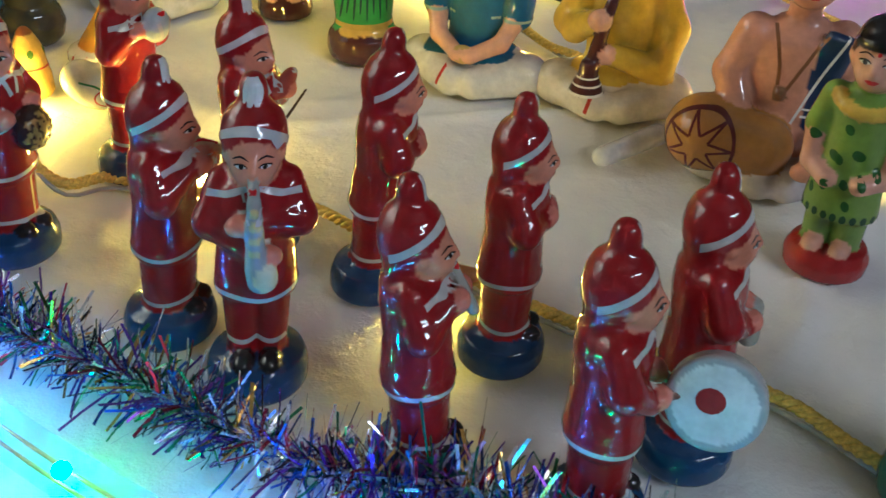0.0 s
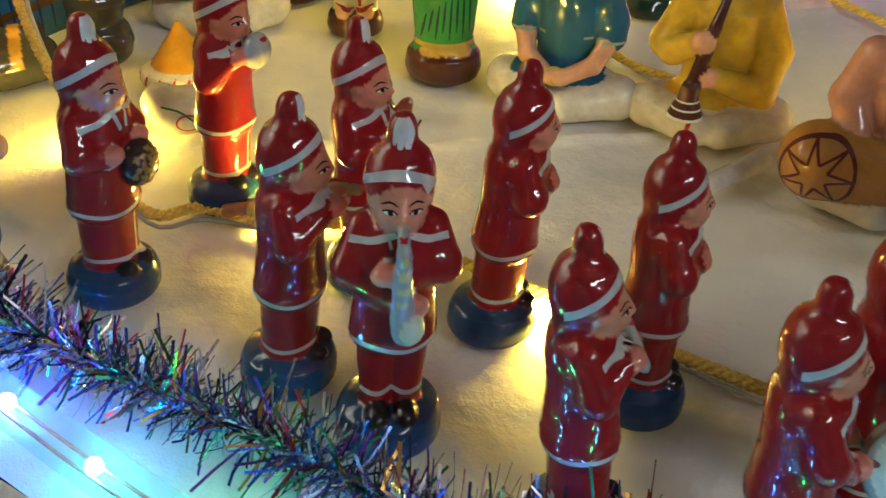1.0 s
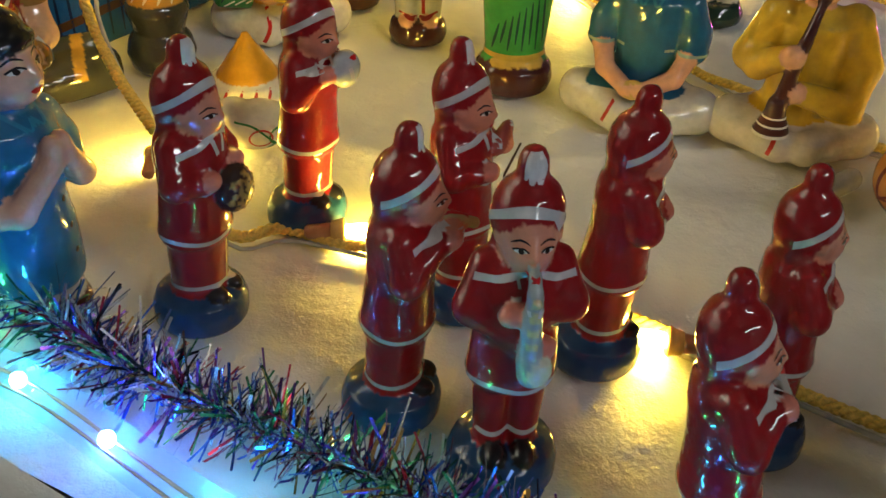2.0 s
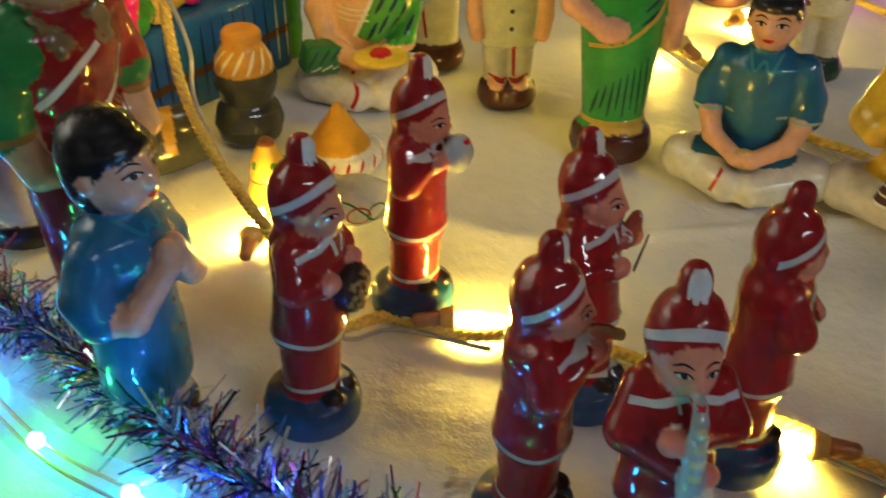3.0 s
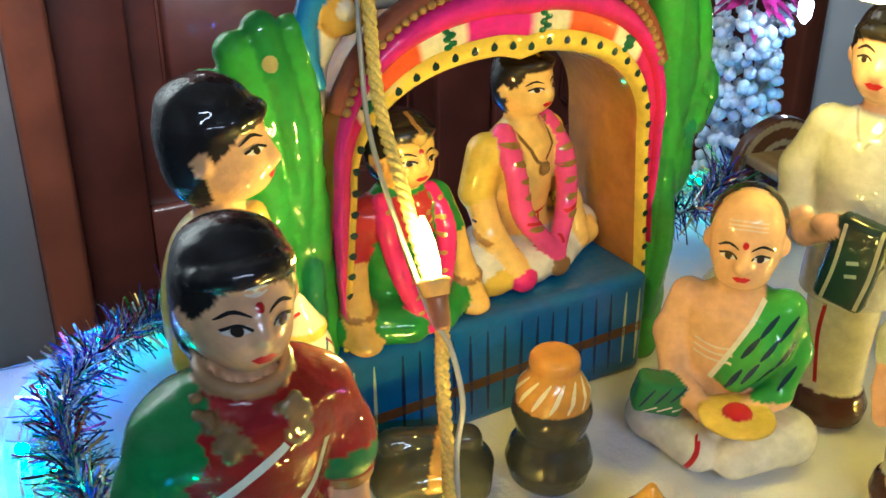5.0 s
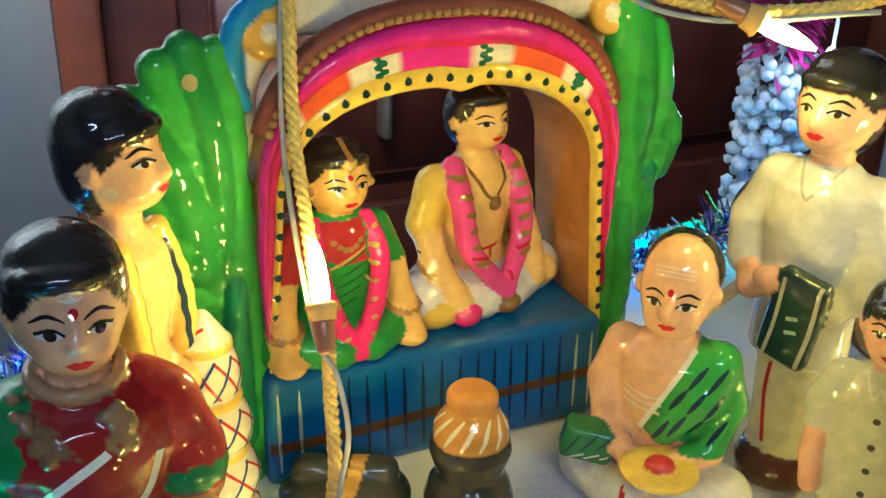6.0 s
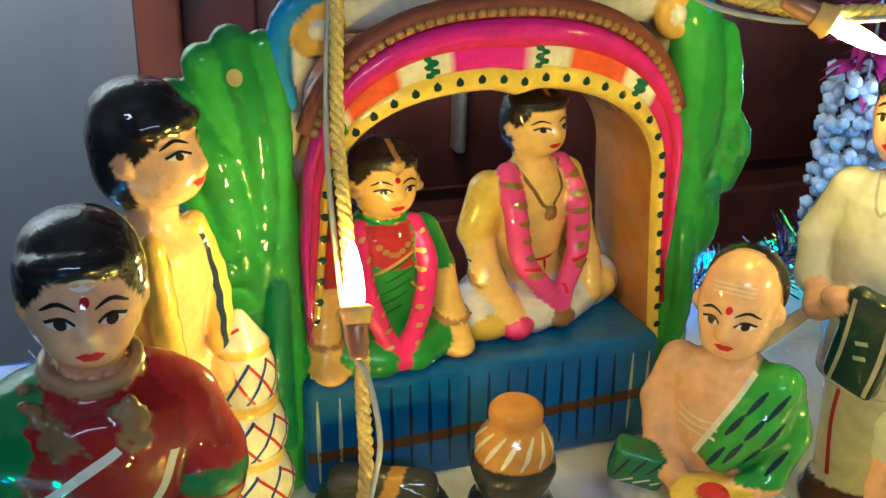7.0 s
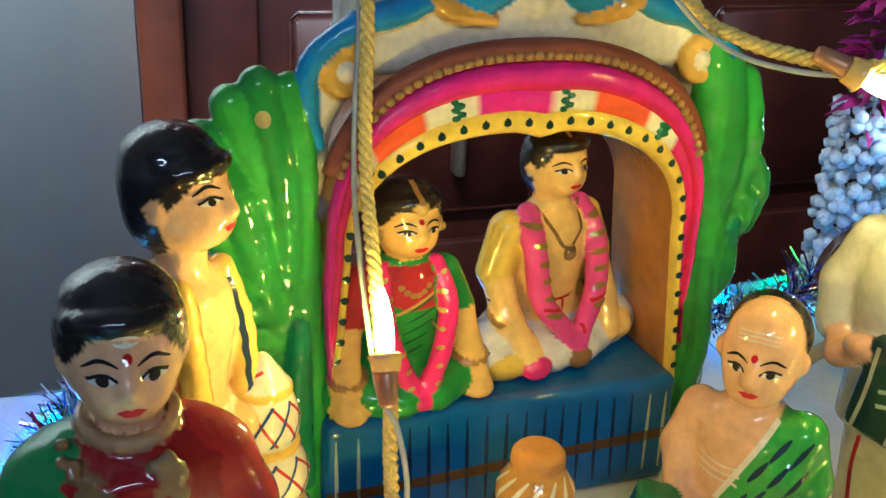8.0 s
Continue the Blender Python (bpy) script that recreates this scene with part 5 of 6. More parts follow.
CORD_A = [(-0.280, 0.505, 0.31), (-0.264, 0.491, 0.19), (-0.256, 0.482, 0.147), (-0.249, 0.475, 0.130), (-0.236, 0.464, 0.114), (-0.224, 0.454, 0.099), (-0.2155, 0.4485, 0.088), (-0.2150, 0.4485, 0.070), (-0.2120, 0.446, 0.047), (-0.199, 0.425, 0.036), (-0.184, 0.402, 0.031),
          (-0.1665, 0.376, 0.027), (-0.156, 0.366, 0.013), (-0.146, 0.367, 0.004), (-0.133, 0.374, 0.003), (-0.108, 0.3655, 0.003), (-0.085, 0.3665, 0.003), (-0.057, 0.357, 0.003), (-0.040, 0.344, 0.003),
          (-0.012, 0.326, 0.003), (0.000, 0.316, 0.003), (0.018, 0.303, 0.003), (0.043, 0.287, 0.003), (0.081, 0.266, 0.003), (0.098, 0.246, 0.003), (0.135, 0.20, 0.003)]
string_light(CORD_A,
             [[(-0.277, 0.503, 0.31), (-0.266, 0.490, 0.18), (-0.260, 0.482, 0.147), (-0.250, 0.472, 0.120), (-0.2185, 0.4465, 0.090), (-0.2125, 0.4475, 0.080), (-0.2080, 0.4475, 0.062), (-0.2080, 0.444, 0.047), (-0.196, 0.424, 0.034), (-0.181, 0.400, 0.029), (-0.1645, 0.375, 0.024),
               (-0.154, 0.364, 0.010), (-0.145, 0.364, 0.001), (-0.130, 0.370, 0.001), (-0.100, 0.361, 0.001)],
              [(-0.012, 0.320, 0.001), (0.020, 0.299, 0.001), (0.045, 0.282, 0.001), (0.083, 0.261, 0.001), (0.135, 0.196, 0.001)]],
             [((-0.2165, 0.4480, 0.093), (-0.2255, 0.4555, 0.113)), ((-0.116, 0.3705, 0.005), (-0.095, 0.371, 0.006)), ((-0.008, 0.318, 0.005), (-0.030, 0.321, 0.006)), ((-0.1855, 0.4125, 0.005), (-0.1850, 0.428, 0.006))],
             "warm string light on a twisted yellow cord, hanging and lying")
string_light([(-0.030, 0.64, 0.003), (-0.012, 0.612, 0.003), (-0.004, 0.600, 0.004), (0.010, 0.580, 0.003), (0.024, 0.540, 0.003), (0.037, 0.510, 0.003), (0.051, 0.497, 0.003), (0.066, 0.480, 0.003), (0.083, 0.457, 0.003), (0.110, 0.438, 0.003), (0.15, 0.43, 0.003)],
             [[(-0.012, 0.607, 0.001), (0.024, 0.536, 0.001), (0.048, 0.494, 0.001), (0.080, 0.453, 0.001), (0.110, 0.434, 0.001)]],
             [((-0.002, 0.592, 0.009), (-0.013, 0.605, 0.014)), ((0.032, 0.640, 0.006), (0.045, 0.655, 0.006)), ((0.120, 0.425, 0.005), (0.14, 0.425, 0.006))],
             "warm string light on a twisted yellow cord behind the seated dolls")
string_light([(0.10, 0.70, 0.003), (0.14, 0.63, 0.003), (0.161, 0.606, 0.003), (0.177, 0.575, 0.003), (0.20, 0.53, 0.003), (0.22, 0.48, 0.003)], [], [((0.205, 0.52, 0.006), (0.215, 0.50, 0.006))],
             "twisted yellow cord light lying on the cloth")
string_light([(-0.095, 0.60, 0.24), (-0.075, 0.595, 0.15), (-0.055, 0.585, 0.10), (-0.035, 0.575, 0.05), (-0.02, 0.60, 0.004)], [[(-0.098, 0.60, 0.24), (-0.08, 0.593, 0.15), (-0.06, 0.582, 0.10), (-0.04, 0.571, 0.05)]],
             [((-0.060, 0.588, 0.105), (-0.075, 0.592, 0.135))], "warm string light hanging behind the boy doll")
string_light([(-0.224, 0.443, 0.31), (-0.204, 0.50, 0.225), (-0.187, 0.533, 0.181), (-0.174, 0.538, 0.1725), (-0.160, 0.542, 0.1695), (-0.144, 0.547, 0.1685), (-0.115, 0.558, 0.175), (-0.08, 0.57, 0.20), (-0.03, 0.58, 0.29)], [[(-0.224, 0.446, 0.31), (-0.202, 0.498, 0.222), (-0.185, 0.531, 0.177), (-0.158, 0.540, 0.166), (-0.115, 0.556, 0.171)]],
             [((-0.147, 0.544, 0.168), (-0.134, 0.550, 0.162))], "warm string light looped through the air above the dolls")


# ---- flat rope light along the table's edge ----
def rope_light(name_label, path, colours, spacing):
    ob = empty("rope_light", SHRINE, name_label, "rope light")
    p = smooth_path(path, 0.004)
    v, f = tube(p, 0.0062, 12)
    link_mesh("tube", v, f, TUBE, ob, label="clear plastic tube")
    for k in (-1, 1):
        v, f = tube(p + np.array([0.002 * k, 0.002 * k, -0.002]), 0.0006, 6)
        link_mesh("wire", v, f, COPPER, ob)
    d = np.arange(len(p)) * 0.004
    for i, s in enumerate(np.arange(0.01, d[-1], spacing)):
        at = np.array([np.interp(s, d, p[:, j]) for j in range(3)])
        bm = bmesh.new()
        bmesh.ops.create_icosphere(bm, subdivisions=2, radius=0.0024)
        bmesh.ops.translate(bm, verts=bm.verts, vec=at)
        part("lamp", bm, colours[i % len(colours)], ob)


TUBE = clear("clear_tube", (0.85, 0.95, 1.0), 0.12, 0.22)
COPPER = plain("copper_wire", (0.6, 0.3, 0.12), 0.3, 0.8)
CYAN, BLUE_L, GREEN_L = glow("cyan_lamp", (0.03, 0.46, 1.0), 185), glow("blue_lamp", (0.03, 0.14, 1.0), 250), glow("green_lamp", (0.04, 1.0, 0.24), 130)
rope_light("glowing blue and green rope light along the table edge",
           [(-0.184, -0.46, 0.006), (-0.190, -0.36, 0.006), (-0.193, -0.287, 0.006), (-0.191, -0.23, 0.006), (-0.186, -0.17, 0.006), (-0.188, -0.13, 0.006), (-0.180, -0.08, 0.006), (-0.173, -0.04, 0.006), (-0.170, 0.02, 0.006), (-0.162, 0.075, 0.006), (-0.128, 0.114, 0.006), (-0.06, 0.112, 0.006), (0.03, 0.112, 0.006), (0.12, 0.112, 0.008), (0.20, 0.114, 0.012), (0.28, 0.114, 0.016), (0.5, 0.112, 0.012)],
           [CYAN, GREEN_L, CYAN, BLUE_L], 0.036)
PINK_L = glow("pink_lamp", (1.0, 0.12, 0.75), 150)
rope_light("glowing pink rope light along the far side of the table",
           [(0.33, -0.10, 0.006), (0.35, -0.22, 0.006), (0.34, -0.33, 0.006), (0.30, -0.43, 0.006)], [PINK_L], 0.045)


# ---- tinsel ----
def foil(name, stops, rough=0.22):
    mat, nt, b, node, link = nodes_of(name)
    geo, ramp = node("ShaderNodeNewGeometry"), node("ShaderNodeValToRGB")
    ramp.color_ramp.interpolation = "CONSTANT"
    el = ramp.color_ramp.elements
    while len(el) < len(stops):
        el.new(0.5)
    for i, (p, c) in enumerate(stops):
        el[i].position, el[i].color = p, (*c, 1)
    link(geo.outputs["Random Per Island"], ramp.inputs["Fac"]), link(ramp.outputs["Color"], b.inputs["Base Color"])
    b.inputs["Metallic"].default_value, b.inputs["Roughness"].default_value = 0.9, rough
    return mat


FOIL = foil("coloured_foil", [(0.0, (0.24, 0.08, 0.45)), (0.17, (0.08, 0.18, 0.62)), (0.33, (0.06, 0.32, 0.15)), (0.46, (0.85, 0.86, 0.9)), (0.74, (0.5, 0.04, 0.08)), (0.84, (0.7, 0.40, 0.10)), (0.92, (0.04, 0.04, 0.045))], 0.26)
DARK_FOIL = foil("dark_foil", [(0.0, (0.01, 0.012, 0.05)), (0.5, (0.03, 0.01, 0.06)), (0.85, (0.3, 0.2, 0.04)), (0.93, (0.01, 0.01, 0.012))], 0.3)


def strands(path, count, length, rng, material, width=0.00040, lift=0.0, round_all=False):
    """Thin foil blades that stand out all round a core line."""
    p = smooth_path(path, 0.002)
    verts, faces = [], []
    for _ in range(count):
        i = rng.integers(1, len(p) - 1)
        t = p[i + 1] - p[i - 1] if i + 1 < len(p) else p[i] - p[i - 1]
        t = t / (np.linalg.norm(t) + 1e-9)
        d = rng.normal(size=3)
        d -= t * (d @ t) * 0.7
        if not round_all:
            d[2] = d[2] * 0.9 + 0.25
        d /= np.linalg.norm(d)
        L = length * rng.uniform(0.55, 1.15)
        side = np.cross(d, rng.normal(size=3))
        side *= width * rng.uniform(0.6, 1.3) / (np.linalg.norm(side) + 1e-9)
        bend = rng.normal(size=3) * L * 0.16
        o = len(verts)
        c0 = p[i] + rng.normal(size=3) * 0.0012
        for s in (0.0, 0.35, 0.7, 1.0):
            q = c0 + d * L * s + bend * s * s
            if not round_all:
                q[2] = max(q[2], 0.0006)
            verts += [q - side, q + side]
        for k in range(3):
            faces.append((o + 2 * k, o + 2 * k + 1, o + 2 * k + 3, o + 2 * k + 2))
    return verts, faces


def tinsel(path, count, length, label, material, seed, m=SHRINE, round_all=False):
    rng = np.random.default_rng(seed)
    ob = empty("tinsel_garland", m, label, "tinsel")
    v, f = strands(path, count, length, rng, material, round_all=round_all)
    mesh = link_mesh("foil_fringe", v, f, material, ob, smooth=False)
    mesh["kind"] = "stuff"
    v, f = tube(smooth_path(path, 0.004), 0.0008, 6)
    link_mesh("core_thread", v, f, GREY_WIRE, ob)


tinsel([(-0.135, -0.45, 0.009), (-0.145, -0.36, 0.009), (-0.157, -0.329, 0.009), (-0.162, -0.300, 0.009), (-0.162, -0.268, 0.009), (-0.165, -0.228, 0.009), (-0.168, -0.190, 0.009), (-0.166, -0.155, 0.009), (-0.159, -0.106, 0.010), (-0.159, -0.064, 0.011), (-0.154, -0.014, 0.012), (-0.155, 0.035, 0.013), (-0.150, 0.065, 0.014), (-0.134, 0.092, 0.013), (-0.108, 0.108, 0.012), (-0.08, 0.112, 0.012)], 5400, 0.0140,
       "many-coloured shiny foil tinsel garland lying on the cloth", FOIL, 3)
tinsel([(0.10, 0.098, 0.012), (0.135, 0.090, 0.014), (0.160, 0.078, 0.018), (0.180, 0.086, 0.020), (0.21, 0.10, 0.02)], 900, 0.015, "purple and blue foil tinsel behind the shrine", FOIL, 4)


# ---- pots, tray and other small clay things ----
def pot():
    c = Clay(0.9)
    K = (0.030, 0.032, 0.026)
    c.lathe([(0, 11), (3, 13.5), (9, 15), (15, 13.5), (19, 11), (23, 12.2), (28, 13.6), (31, 13), (33, 11)], K, 2)
    c.lathe([(30, 11), (33, 12.4), (37, 12), (43, 8.4), (45.5, 7.4)], (0.50, 0.24, 0.03), 1)
    c.lathe([(44, 7.5), (45.5, 8.6), (48.5, 8.2), (50, 6.5)], (0.50, 0.22, 0.03), 1)
    for i in range(13):
        c.line([(-2.2, 33.5), (0.2, 38), (2.6, 42.5)], 1.5, (0.70, 0.62, 0.42), az=i * 27.7, taper=True)
    c.skin("pot", pose(-0.203, 0.503, 0), "dark clay pot with an orange and white striped lid", "pot", split="painted_mark")


def grindstone():
    c = Clay(0.95)
    K = (0.045, 0.045, 0.028)
    c.ell((0, 0, 9), (22, 15, 11), K, 3)
    c.box((0, 0, 6), (19, 13, 6), 4, K, 4)
    c.cap((-12, 2, 18), (13, 0, 18), 5.5, 5, (0.04, 0.042, 0.032), 1.2)
    c.dip(lambda p: (np.abs(p[:, 0] - 5 - 0.4 * p[:, 1]) < 2.6) & (p[:, 2] > 9) & (p[:, 1] < 9), (0.50, 0.27, 0.03))
    c.skin("grindstone", pose(-0.236, 0.479, 0, 0, 0, 40), "dark clay grinding stone with a smear of yellow paste", "grindstone")


def yellow_jar():
    c = Clay(0.7)
    Y = (0.72, 0.42, 0.06)
    c.lathe([(0, 7), (2, 8.2), (9, 8), (14, 7), (20, 6.6), (25, 4.6), (27, 3.4)], Y, 1)
    c.lathe([(26, 3.6), (28, 3.2), (30, 1.4)], (0.28, 0.10, 0.02), 0.6)
    c.band(13.5, 0.8, (0.45, 0.05, 0.02))
    for az in (-40, 30, 100):
        c.spot(0, 20, 1.4, 1.8, (0.06, 0.14, 0.02), az=az)
    c.skin("jar", pose(-0.184, 0.446, 0), "small yellow clay jar with a red line", "jar", split="painted_mark")


def spice_tray():
    c = Clay(0.9)
    c.lathe([(0, 17), (3, 18.5), (7, 18), (8.5, 15)], (0.66, 0.63, 0.58), 1.5, flat=0.85)
    c.lathe([(8, 12.5), (10, 12.8), (12, 11.4), (18, 7), (25, 2.6), (27.5, 1.2)], (0.62, 0.30, 0.02), 1.5)
    for i, (a, b) in enumerate(((4, 2), (-4, 3), (2, -5), (-3, -4), (3, 4))):
        c.ell((a, b, 14 - i), (3.4, 3.4, 6), (0.66, 0.40, 0.03) if i % 2 else (0.60, 0.20, 0.02), 2)
    for i in range(16):
        c.line([(-0.9, 2), (0.9, 7.5)], 1.5, (0.42, 0.03, 0.03), az=i * 22.5, taper=True)
    c.skin("spice_tray", pose(-0.162, 0.482, 0, 0, 0, 20), "white clay tray with a heap of yellow turmeric", "tray", split="painted_mark")


def shell():
    c = Clay(0.8)
    W = (0.68, 0.66, 0.60)
    c.ell((0, 0, 9), (14, 11, 9.5), W, 2)
    c.ell((-9, -2, 14), (8, 8, 8), W, 3)
    c.ell((10, 1, 7), (8, 8, 7), W, 2)
    for az, col in ((-20, (0.45, 0.03, 0.03)), (60, (0.02, 0.2, 0.06)), (20, (0.02, 0.2, 0.06))):
        t = np.linspace(0, 2 * math.pi, 10)
        c.line([(3 + 4.2 * math.cos(a), 8 + 3.4 * math.sin(a)) for a in t], 0.7, col, az=az)
    c.line([(-10, 16), (-2, 12), (6, 4)], 0.8, (0.02, 0.2, 0.06))
    c.line([(-4, 3), (4, 9), (12, 10)], 0.8, (0.02, 0.2, 0.06), az=40)
    c.skin("clay_bag", pose(-0.151, 0.437, 0, 0, 0, 20), "white clay bag painted with red and green rings", "bag", split="painted_mark")


def pot_stack():
    c = Clay(0.9)
    W = (0.68, 0.64, 0.54)
    Y = (0.68, 0.46, 0.05)
    rings = [(0, 15.5), (18, 14.5), (36, 13), (54, 10.5)]
    for z, r in rings:
        c.lathe([(z, r * 0.75), (z + 3, r * 0.95), (z + 8, r), (z + 13, r * 0.9), (z + 17, r * 0.72)], W, 1.2)
        c.ring((0, 0, z + 17.5), r * 0.70, 1.3, Y, 0.8)
    c.lathe([(70, 7.5), (73, 7.6), (77, 5), (81, 2.4), (82.5, 1)], (0.6, 0.56, 0.5), 1)
    for z, r in rings:
        for i in range(9):
            a = i * 40
            c.line([(-r * 0.36, z + 2.5), (0, z + 9), (r * 0.36, z + 15)], 0.9, (0.012, 0.05, 0.26), az=a)
            c.line([(r * 0.36, z + 2.5), (0, z + 9), (-r * 0.36, z + 15)], 0.9, (0.42, 0.03, 0.03), az=a + 8)
    c.line([(-4, 72), (4, 79)], 1.0, (0.35, 0.02, 0.02))
    c.skin("pot_tower", pose(-0.262, 0.447, 0), "stack of white clay pots with red and blue lattice", "pots", split="painted_mark")


def stick():
    c = Clay(0.8)
    c.cap((-17, 0, 4.2), (14, 0, 4.6), 4.0, 4.4, (0.62, 0.60, 0.56), 1)
    c.skin("clay_stick", pose(0.063, 0.409, 0, 0, 0, 38), "loose white clay stick lying on the cloth", "stick")


def drum_disc():
    """The round drum that the front band doll beats."""
    c = Clay(0.8)

    def slab(p):
        r = np.sqrt(p[..., 0] ** 2 + p[..., 2] ** 2)
        q = np.stack([r - 13.5, np.abs(p[..., 1]) - 2.8], -1)
        return np.linalg.norm(np.maximum(q, 0), axis=-1) + np.minimum(q.max(-1), 0) - 1.2
    c.lump(slab, (-15, -4.5, -15), (15, 4.5, 15), (0.40, 0.40, 0.40), 0.5)
    c.dip(lambda p: (p[:, 1] < -2.4) & (np.hypot(p[:, 0], p[:, 2]) < 12.2), (0.74, 0.74, 0.72))
    c.spot(-1.5, 1, 4.4, 4.0, (0.34, 0.02, 0.02), n=14)
    c.skin("hand_drum", pose(0.0475, 0.2215, 0.0415, -20, 0, -20) @ Matrix.Diagonal((0.76, 0.76, 0.76, 1)), "flat round white hand drum with a red centre", "drum", split="painted_mark")


for make in (pot, grindstone, yellow_jar, spice_tray, shell, pot_stack, stick, drum_disc):
    make()


# ---- behind the shrine ----
def cart():
    ob = empty("bullock_cart", pose(-0.148, 0.735, 0, 0, 0, -43), "brown clay bullock cart with ringed disc wheels", "cart")

    def wheel(x):
        c = Clay(0.9)

        def slab(p):
            r = np.sqrt(p[..., 1] ** 2 + p[..., 2] ** 2)
            q = np.stack([r - 25, np.abs(p[..., 0]) - 2.5], -1)
            return np.linalg.norm(np.maximum(q, 0), axis=-1) + np.minimum(q.max(-1), 0) - 1.5
        c.lump(slab, (-5, -27, -27), (5, 27, 27), (0.085, 0.035, 0.015), 0.5)
        rad = lambda p: np.hypot(p[:, 1], p[:, 2])
        c.dip(lambda p: (rad(p) > 21.5) & (rad(p) < 25), (0.30, 0.24, 0.14))
        c.dip(lambda p: (rad(p) > 11.5) & (rad(p) < 15), (0.30, 0.26, 0.17))
        c.cap((-5, 0, 0), (5, 0, 0), 3.6, 3.6, (0.34, 0.28, 0.18), 0.6)
        w = c.skin("wheel", pose(x, 0, 0.0268), "", "")
        w.parent = ob
    c = Clay(1.1)
    c.box((0, 0, 36), (44, 26, 3), 2, (0.30, 0.2, 0.07), 1)
    c.cap((-54, 0, 27), (54, 0, 27), 2.5, 2.5, (0.1, 0.05, 0.02), 1)
    c.chain([(8, -24, 34), (20, -60, 26), (30, -95, 8)], [3, 3, 3], (0.42, 0.33, 0.2), 1, 8)
    body = c.skin("cart_bed", Matrix(), "", "")
    body.parent = ob
    wheel(-0.052), wheel(0.052)


def bull():
    c = Clay(1.2)
    K, O = (0.03, 0.02, 0.018), (0.55, 0.18, 0.04)
    c.ell((0, 0, 42), (15, 30, 15), K, 3)
    c.ell((0, -16, 58), (7, 10, 8), K, 4)
    c.chain([(0, -26, 50), (0, -36, 66)], [9, 8], K, 3)
    c.ell((0, -43, 64), (7, 11, 7.5), K, 3, (-30, 0, 0))
    for k in (-1, 1):
        for y in (-18, 18):
            c.cap((k * 8, y, 36), (k * 8, y, 2), 5.5, 4.2, K, 2)
        c.chain([(k * 4, -38, 72), (k * 15, -38, 80), (k * 13, -40, 96)], [2.2, 1.9, 0.8], O, 0.8, 5)
    c.chain([(0, 28, 46), (0, 33, 20)], [2, 1.5], K, 1)
    c.skin("bull_doll", pose(-0.085, 0.655, 0, 0, 0, -15), "dark clay bull with orange horns", "bull")


def villager(m, skin, wear, base, label, h=1.0):
    c = Clay(1.3)
    c.lathe([(0, 15), (5, 16), (11, 13)], base, 1.2)
    for k in (-1, 1):
        c.cap((k * 6, 0, 10), (k * 6.5, 0, 46), 6, 8, skin if wear[0] is None else wear[0], 1.5)
    c.lathe([(34, 14), (50, 14.5), (60, 12)], wear[1], 2, flat=0.85)
    c.lathe([(52, 12.5), (70, 14.5), (88, 16), (98, 8)], wear[2], 3, flat=0.78)
    for k in (-1, 1):
        c.chain([(k * 14, 0, 86), (k * 20, -2, 70), (k * 12, -14, 62)], [5.5, 5, 4], skin, 2)
    c.cap((0, 0, 94), (0, -1, 104), 6, 6, skin, 2)
    at = (0, -2, 114)
    head(c, at, 11.5, skin)
    hair(c, at, 11.5)
    face(c, at, 11, bindi=False)
    for i in range(8):
        c.spot(-9 + 2.6 * i, 40 + (i * 7) % 15, 1.6, 1.6, (0.1, 0.06, 0.03))
    c.skin("villager_doll", m @ Matrix.Diagonal((h, h, h, 1)), label, "doll")


cart()
bull()
villager(pose(0.036, 0.690, 0, 0, 0, -10), (0.68, 0.34, 0.24), (None, (0.66, 0.46, 0.1), (0.68, 0.34, 0.24)), MAROON, "bare-chested clay villager doll in patterned yellow shorts", 1.1)
villager(pose(-0.040, 0.705, 0, 0, 0, 10), (0.68, 0.36, 0.24), ((0.62, 0.46, 0.08), (0.62, 0.46, 0.08), (0.68, 0.36, 0.24)), MAROON, "clay villager doll in a yellow wrap on a brown base", 1.1)
villager(pose(0.058, 0.585, 0, 0, 0, -10), (0.64, 0.34, 0.22), ((0.55, 0.52, 0.45), (0.55, 0.52, 0.45), (0.10, 0.02, 0.02)), (0.008, 0.03, 0.02), "clay villager doll in white trousers on a dark green base", 0.95)


def lady_corner():
    c = Clay(1.0)
    G = (0.02, 0.17, 0.12)
    c.lathe([(0, 15), (4, 15.5), (30, 13), (52, 12), (58, 10)], G, 2)
    c.lathe([(50, 11), (64, 13), (74, 12), (80, 6)], (0.015, 0.10, 0.24), 2, flat=0.8)
    for k in (-1, 1):
        c.chain([(k * 12, 0, 72), (k * 15, -3, 60), (k * 6, -11, 54)], [4.6, 4, 3.4], (0.6, 0.32, 0.2), 1.5)
    at = (0, -2, 90)
    c.cap((0, 0, 76), (0, -1, 84), 5, 5, (0.6, 0.32, 0.2), 1.5)
    head(c, at, 10, (0.6, 0.32, 0.2))
    hair(c, at, 10, bun=True)
    face(c, at, 9.6)
    for a in (-60, -20, 20, 60):
        c.line([(0, 4), (1, 30), (-1, 56)], 1.8, (0.45, 0.33, 0.06), az=a)
    c.skin("lady_doll", pose(0.114, 0.233, 0, 0, 0, 20), "clay lady doll in a blue-green gold-edged sari", "doll")


lady_corner()


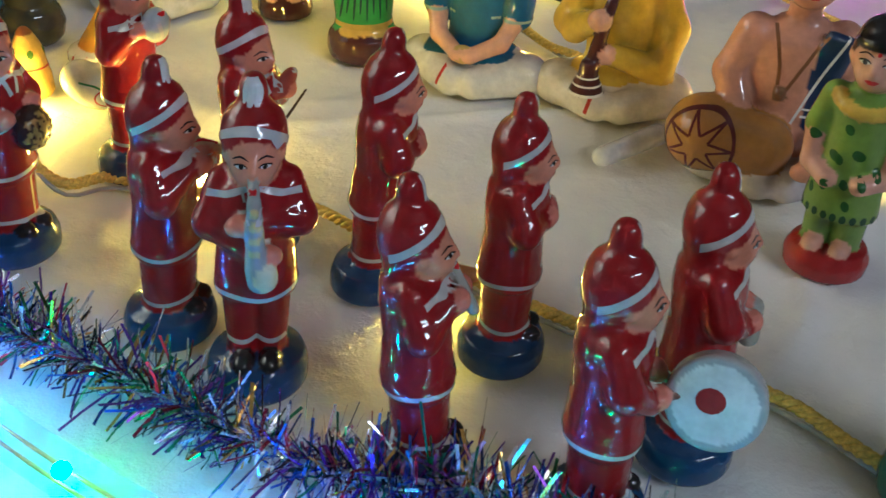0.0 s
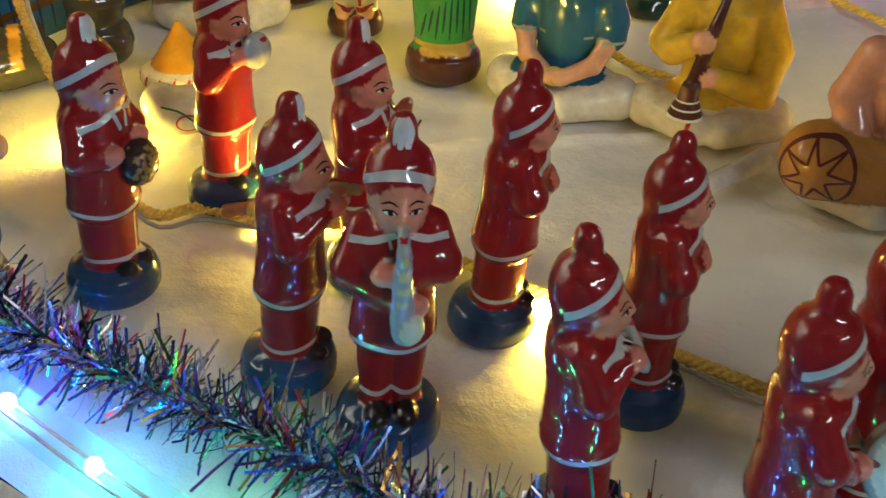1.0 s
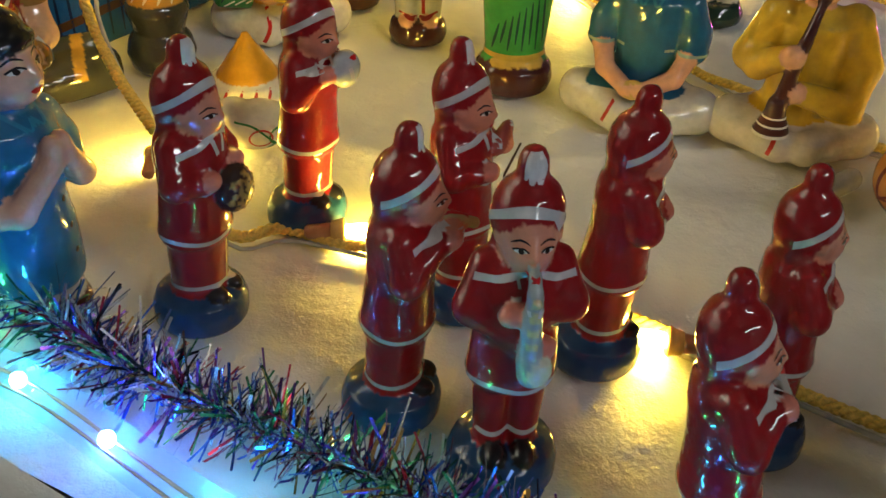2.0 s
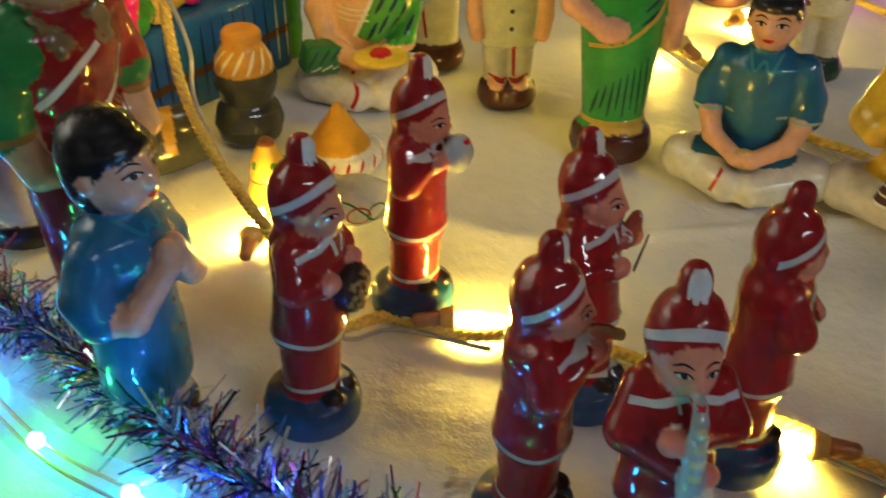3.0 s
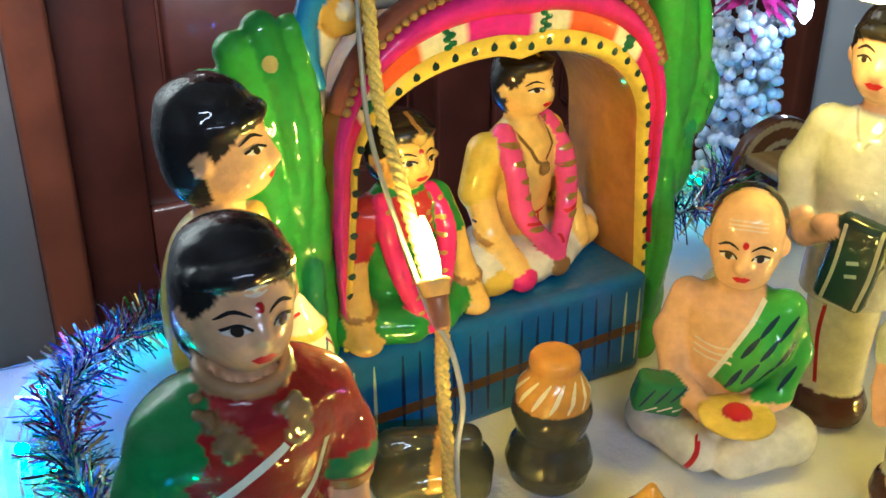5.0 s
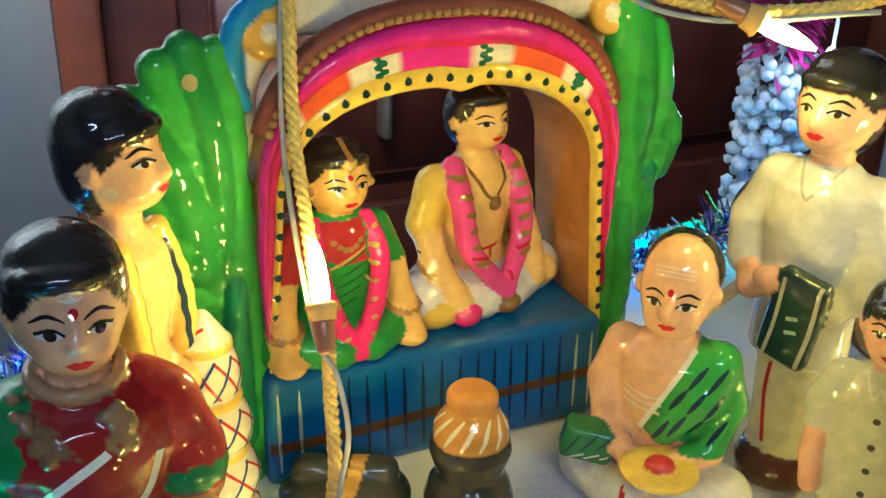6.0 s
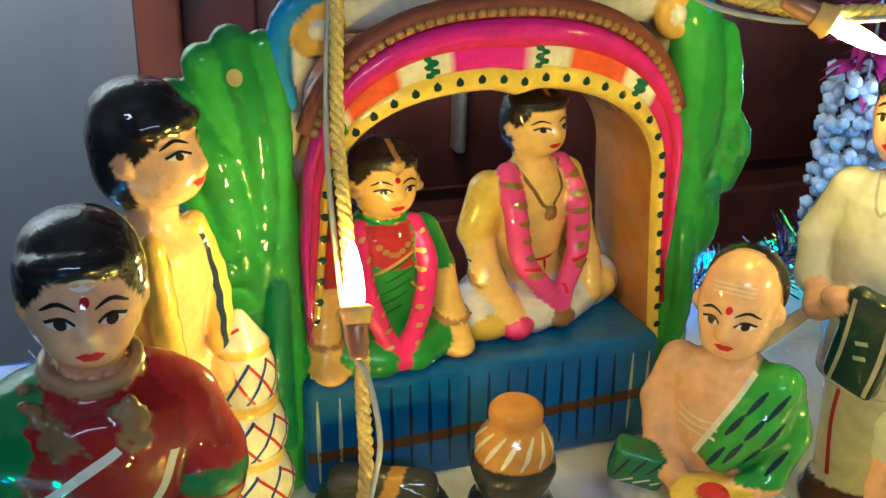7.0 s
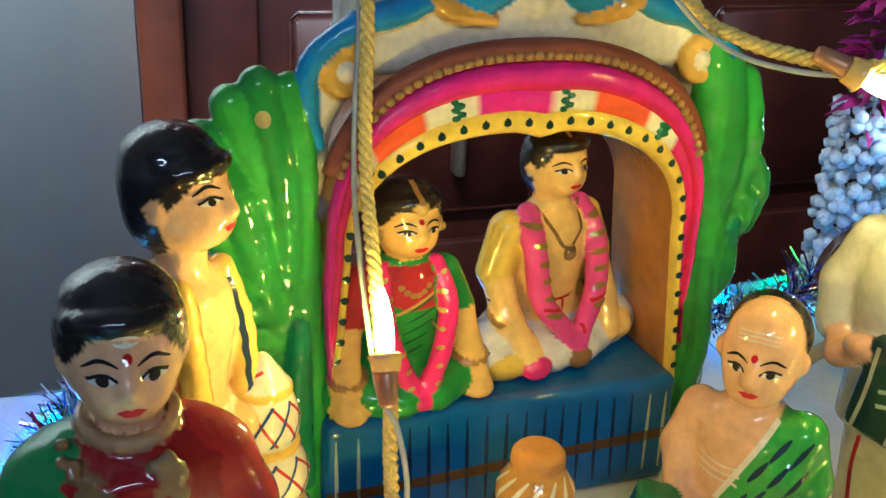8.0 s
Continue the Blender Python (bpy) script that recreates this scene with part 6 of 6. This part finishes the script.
# ---- hanging flower garlands ----
def flower_garland(u, w, top, mid, low, rng, seed_label):
    ob = empty("flower_garland", at_table(u, w), seed_label, "garland")
    PETAL, MAG = plain("white_petal", (0.62, 0.64, 0.66), 0.5, scale=400), plain("magenta_petal", (0.38, 0.02, 0.16), 0.5, scale=400)
    pieces = []
    for i in range(460):
        z = low + (mid - low) * rng.random()
        a = rng.random() * 6.283
        r = 0.024 * rng.uniform(0.3, 1.0) ** 0.5
        bm = bmesh.new()
        bmesh.ops.create_icosphere(bm, subdivisions=1, radius=rng.uniform(0.0038, 0.0052))
        c = np.array([r * math.cos(a), r * math.sin(a), z])
        pieces.append(([np.array(p.co) + c for p in bm.verts], [[x.index for x in q.verts] for q in bm.faces]))
        bm.free()
    v, f = joined(pieces)
    ob2 = link_mesh("jasmine_strand", v, f, PETAL, ob, label="plump white jasmine buds")
    ob2["kind"] = "stuff"
    verts, faces = [], []
    for i in range(220):
        z = mid + (top - mid) * rng.random()
        a = rng.random() * 6.283
        d = np.array([math.cos(a), math.sin(a), rng.uniform(-0.7, 0.5)])
        s = np.array([-math.sin(a), math.cos(a), rng.uniform(-0.3, 0.3)]) * 0.004
        c = np.array([0, 0, z]) + d * 0.008
        o = len(verts)
        verts += [c, c + d * 0.010 + s, c + d * 0.021 - np.array([0, 0, 0.004]), c + d * 0.010 - s + np.array([0, 0, 0.001])]
        faces.append((o, o + 1, o + 2, o + 3))
    link_mesh("petal_ruffle", verts, faces, MAG, ob, label="frilly magenta petals")["kind"] = "stuff"
    v, f = tube([(0, 0, low), (0, 0, top + 0.3), (0, 0, 1.95)], 0.001, 6)
    link_mesh("thread", v, f, GREY_WIRE, ob)


rng = np.random.default_rng(11)
flower_garland(0.322, -0.21, 0.22, 0.078, -0.09, rng, "hanging garland of white buds under magenta petals")


def dark_tree():
    rng = np.random.default_rng(5)
    ob = empty("tinsel_tree", at_table(0.315, 0.0), "dark navy tinsel tree with small gold glints", "tinsel tree")
    path = [(0.052 * (1 - z / 0.30) * math.cos(z * 190), 0.052 * (1 - z / 0.30) * math.sin(z * 190), z) for z in np.linspace(0.016, 0.28, 90)]
    v, f = strands(path, 9000, 0.032, rng, DARK_FOIL, width=0.0011, round_all=True)
    link_mesh("foil_fringe", v, f, DARK_FOIL, ob, smooth=False)["kind"] = "stuff"
    v, f = tube([(0, 0, 0), (0, 0, 0.02), (0, 0, 0.285)], [0.012, 0.052, 0.002], 14)
    link_mesh("core", v, f, plain("black_core", (0.012, 0.010, 0.02), 0.6), ob)
    m = at_table(0.318, -0.165, 0.075)
    lamp = empty("hanging_bulb", m, "cold white bulb hanging by the flowers", "bulb")
    lathe_part("bulb", [(0, 0.001), (0.004, 0.004), (0.012, 0.0045), (0.016, 0.002)], Matrix(), glow("cold_bulb", (0.75, 0.88, 1.0), 60), lamp)
    v, f = tube([(0, 0, 0.016), (0, 0, 0.4), (0, 0, 1.85)], 0.0012, 6)
    link_mesh("wire", v, f, GREY_WIRE, lamp)


dark_tree()
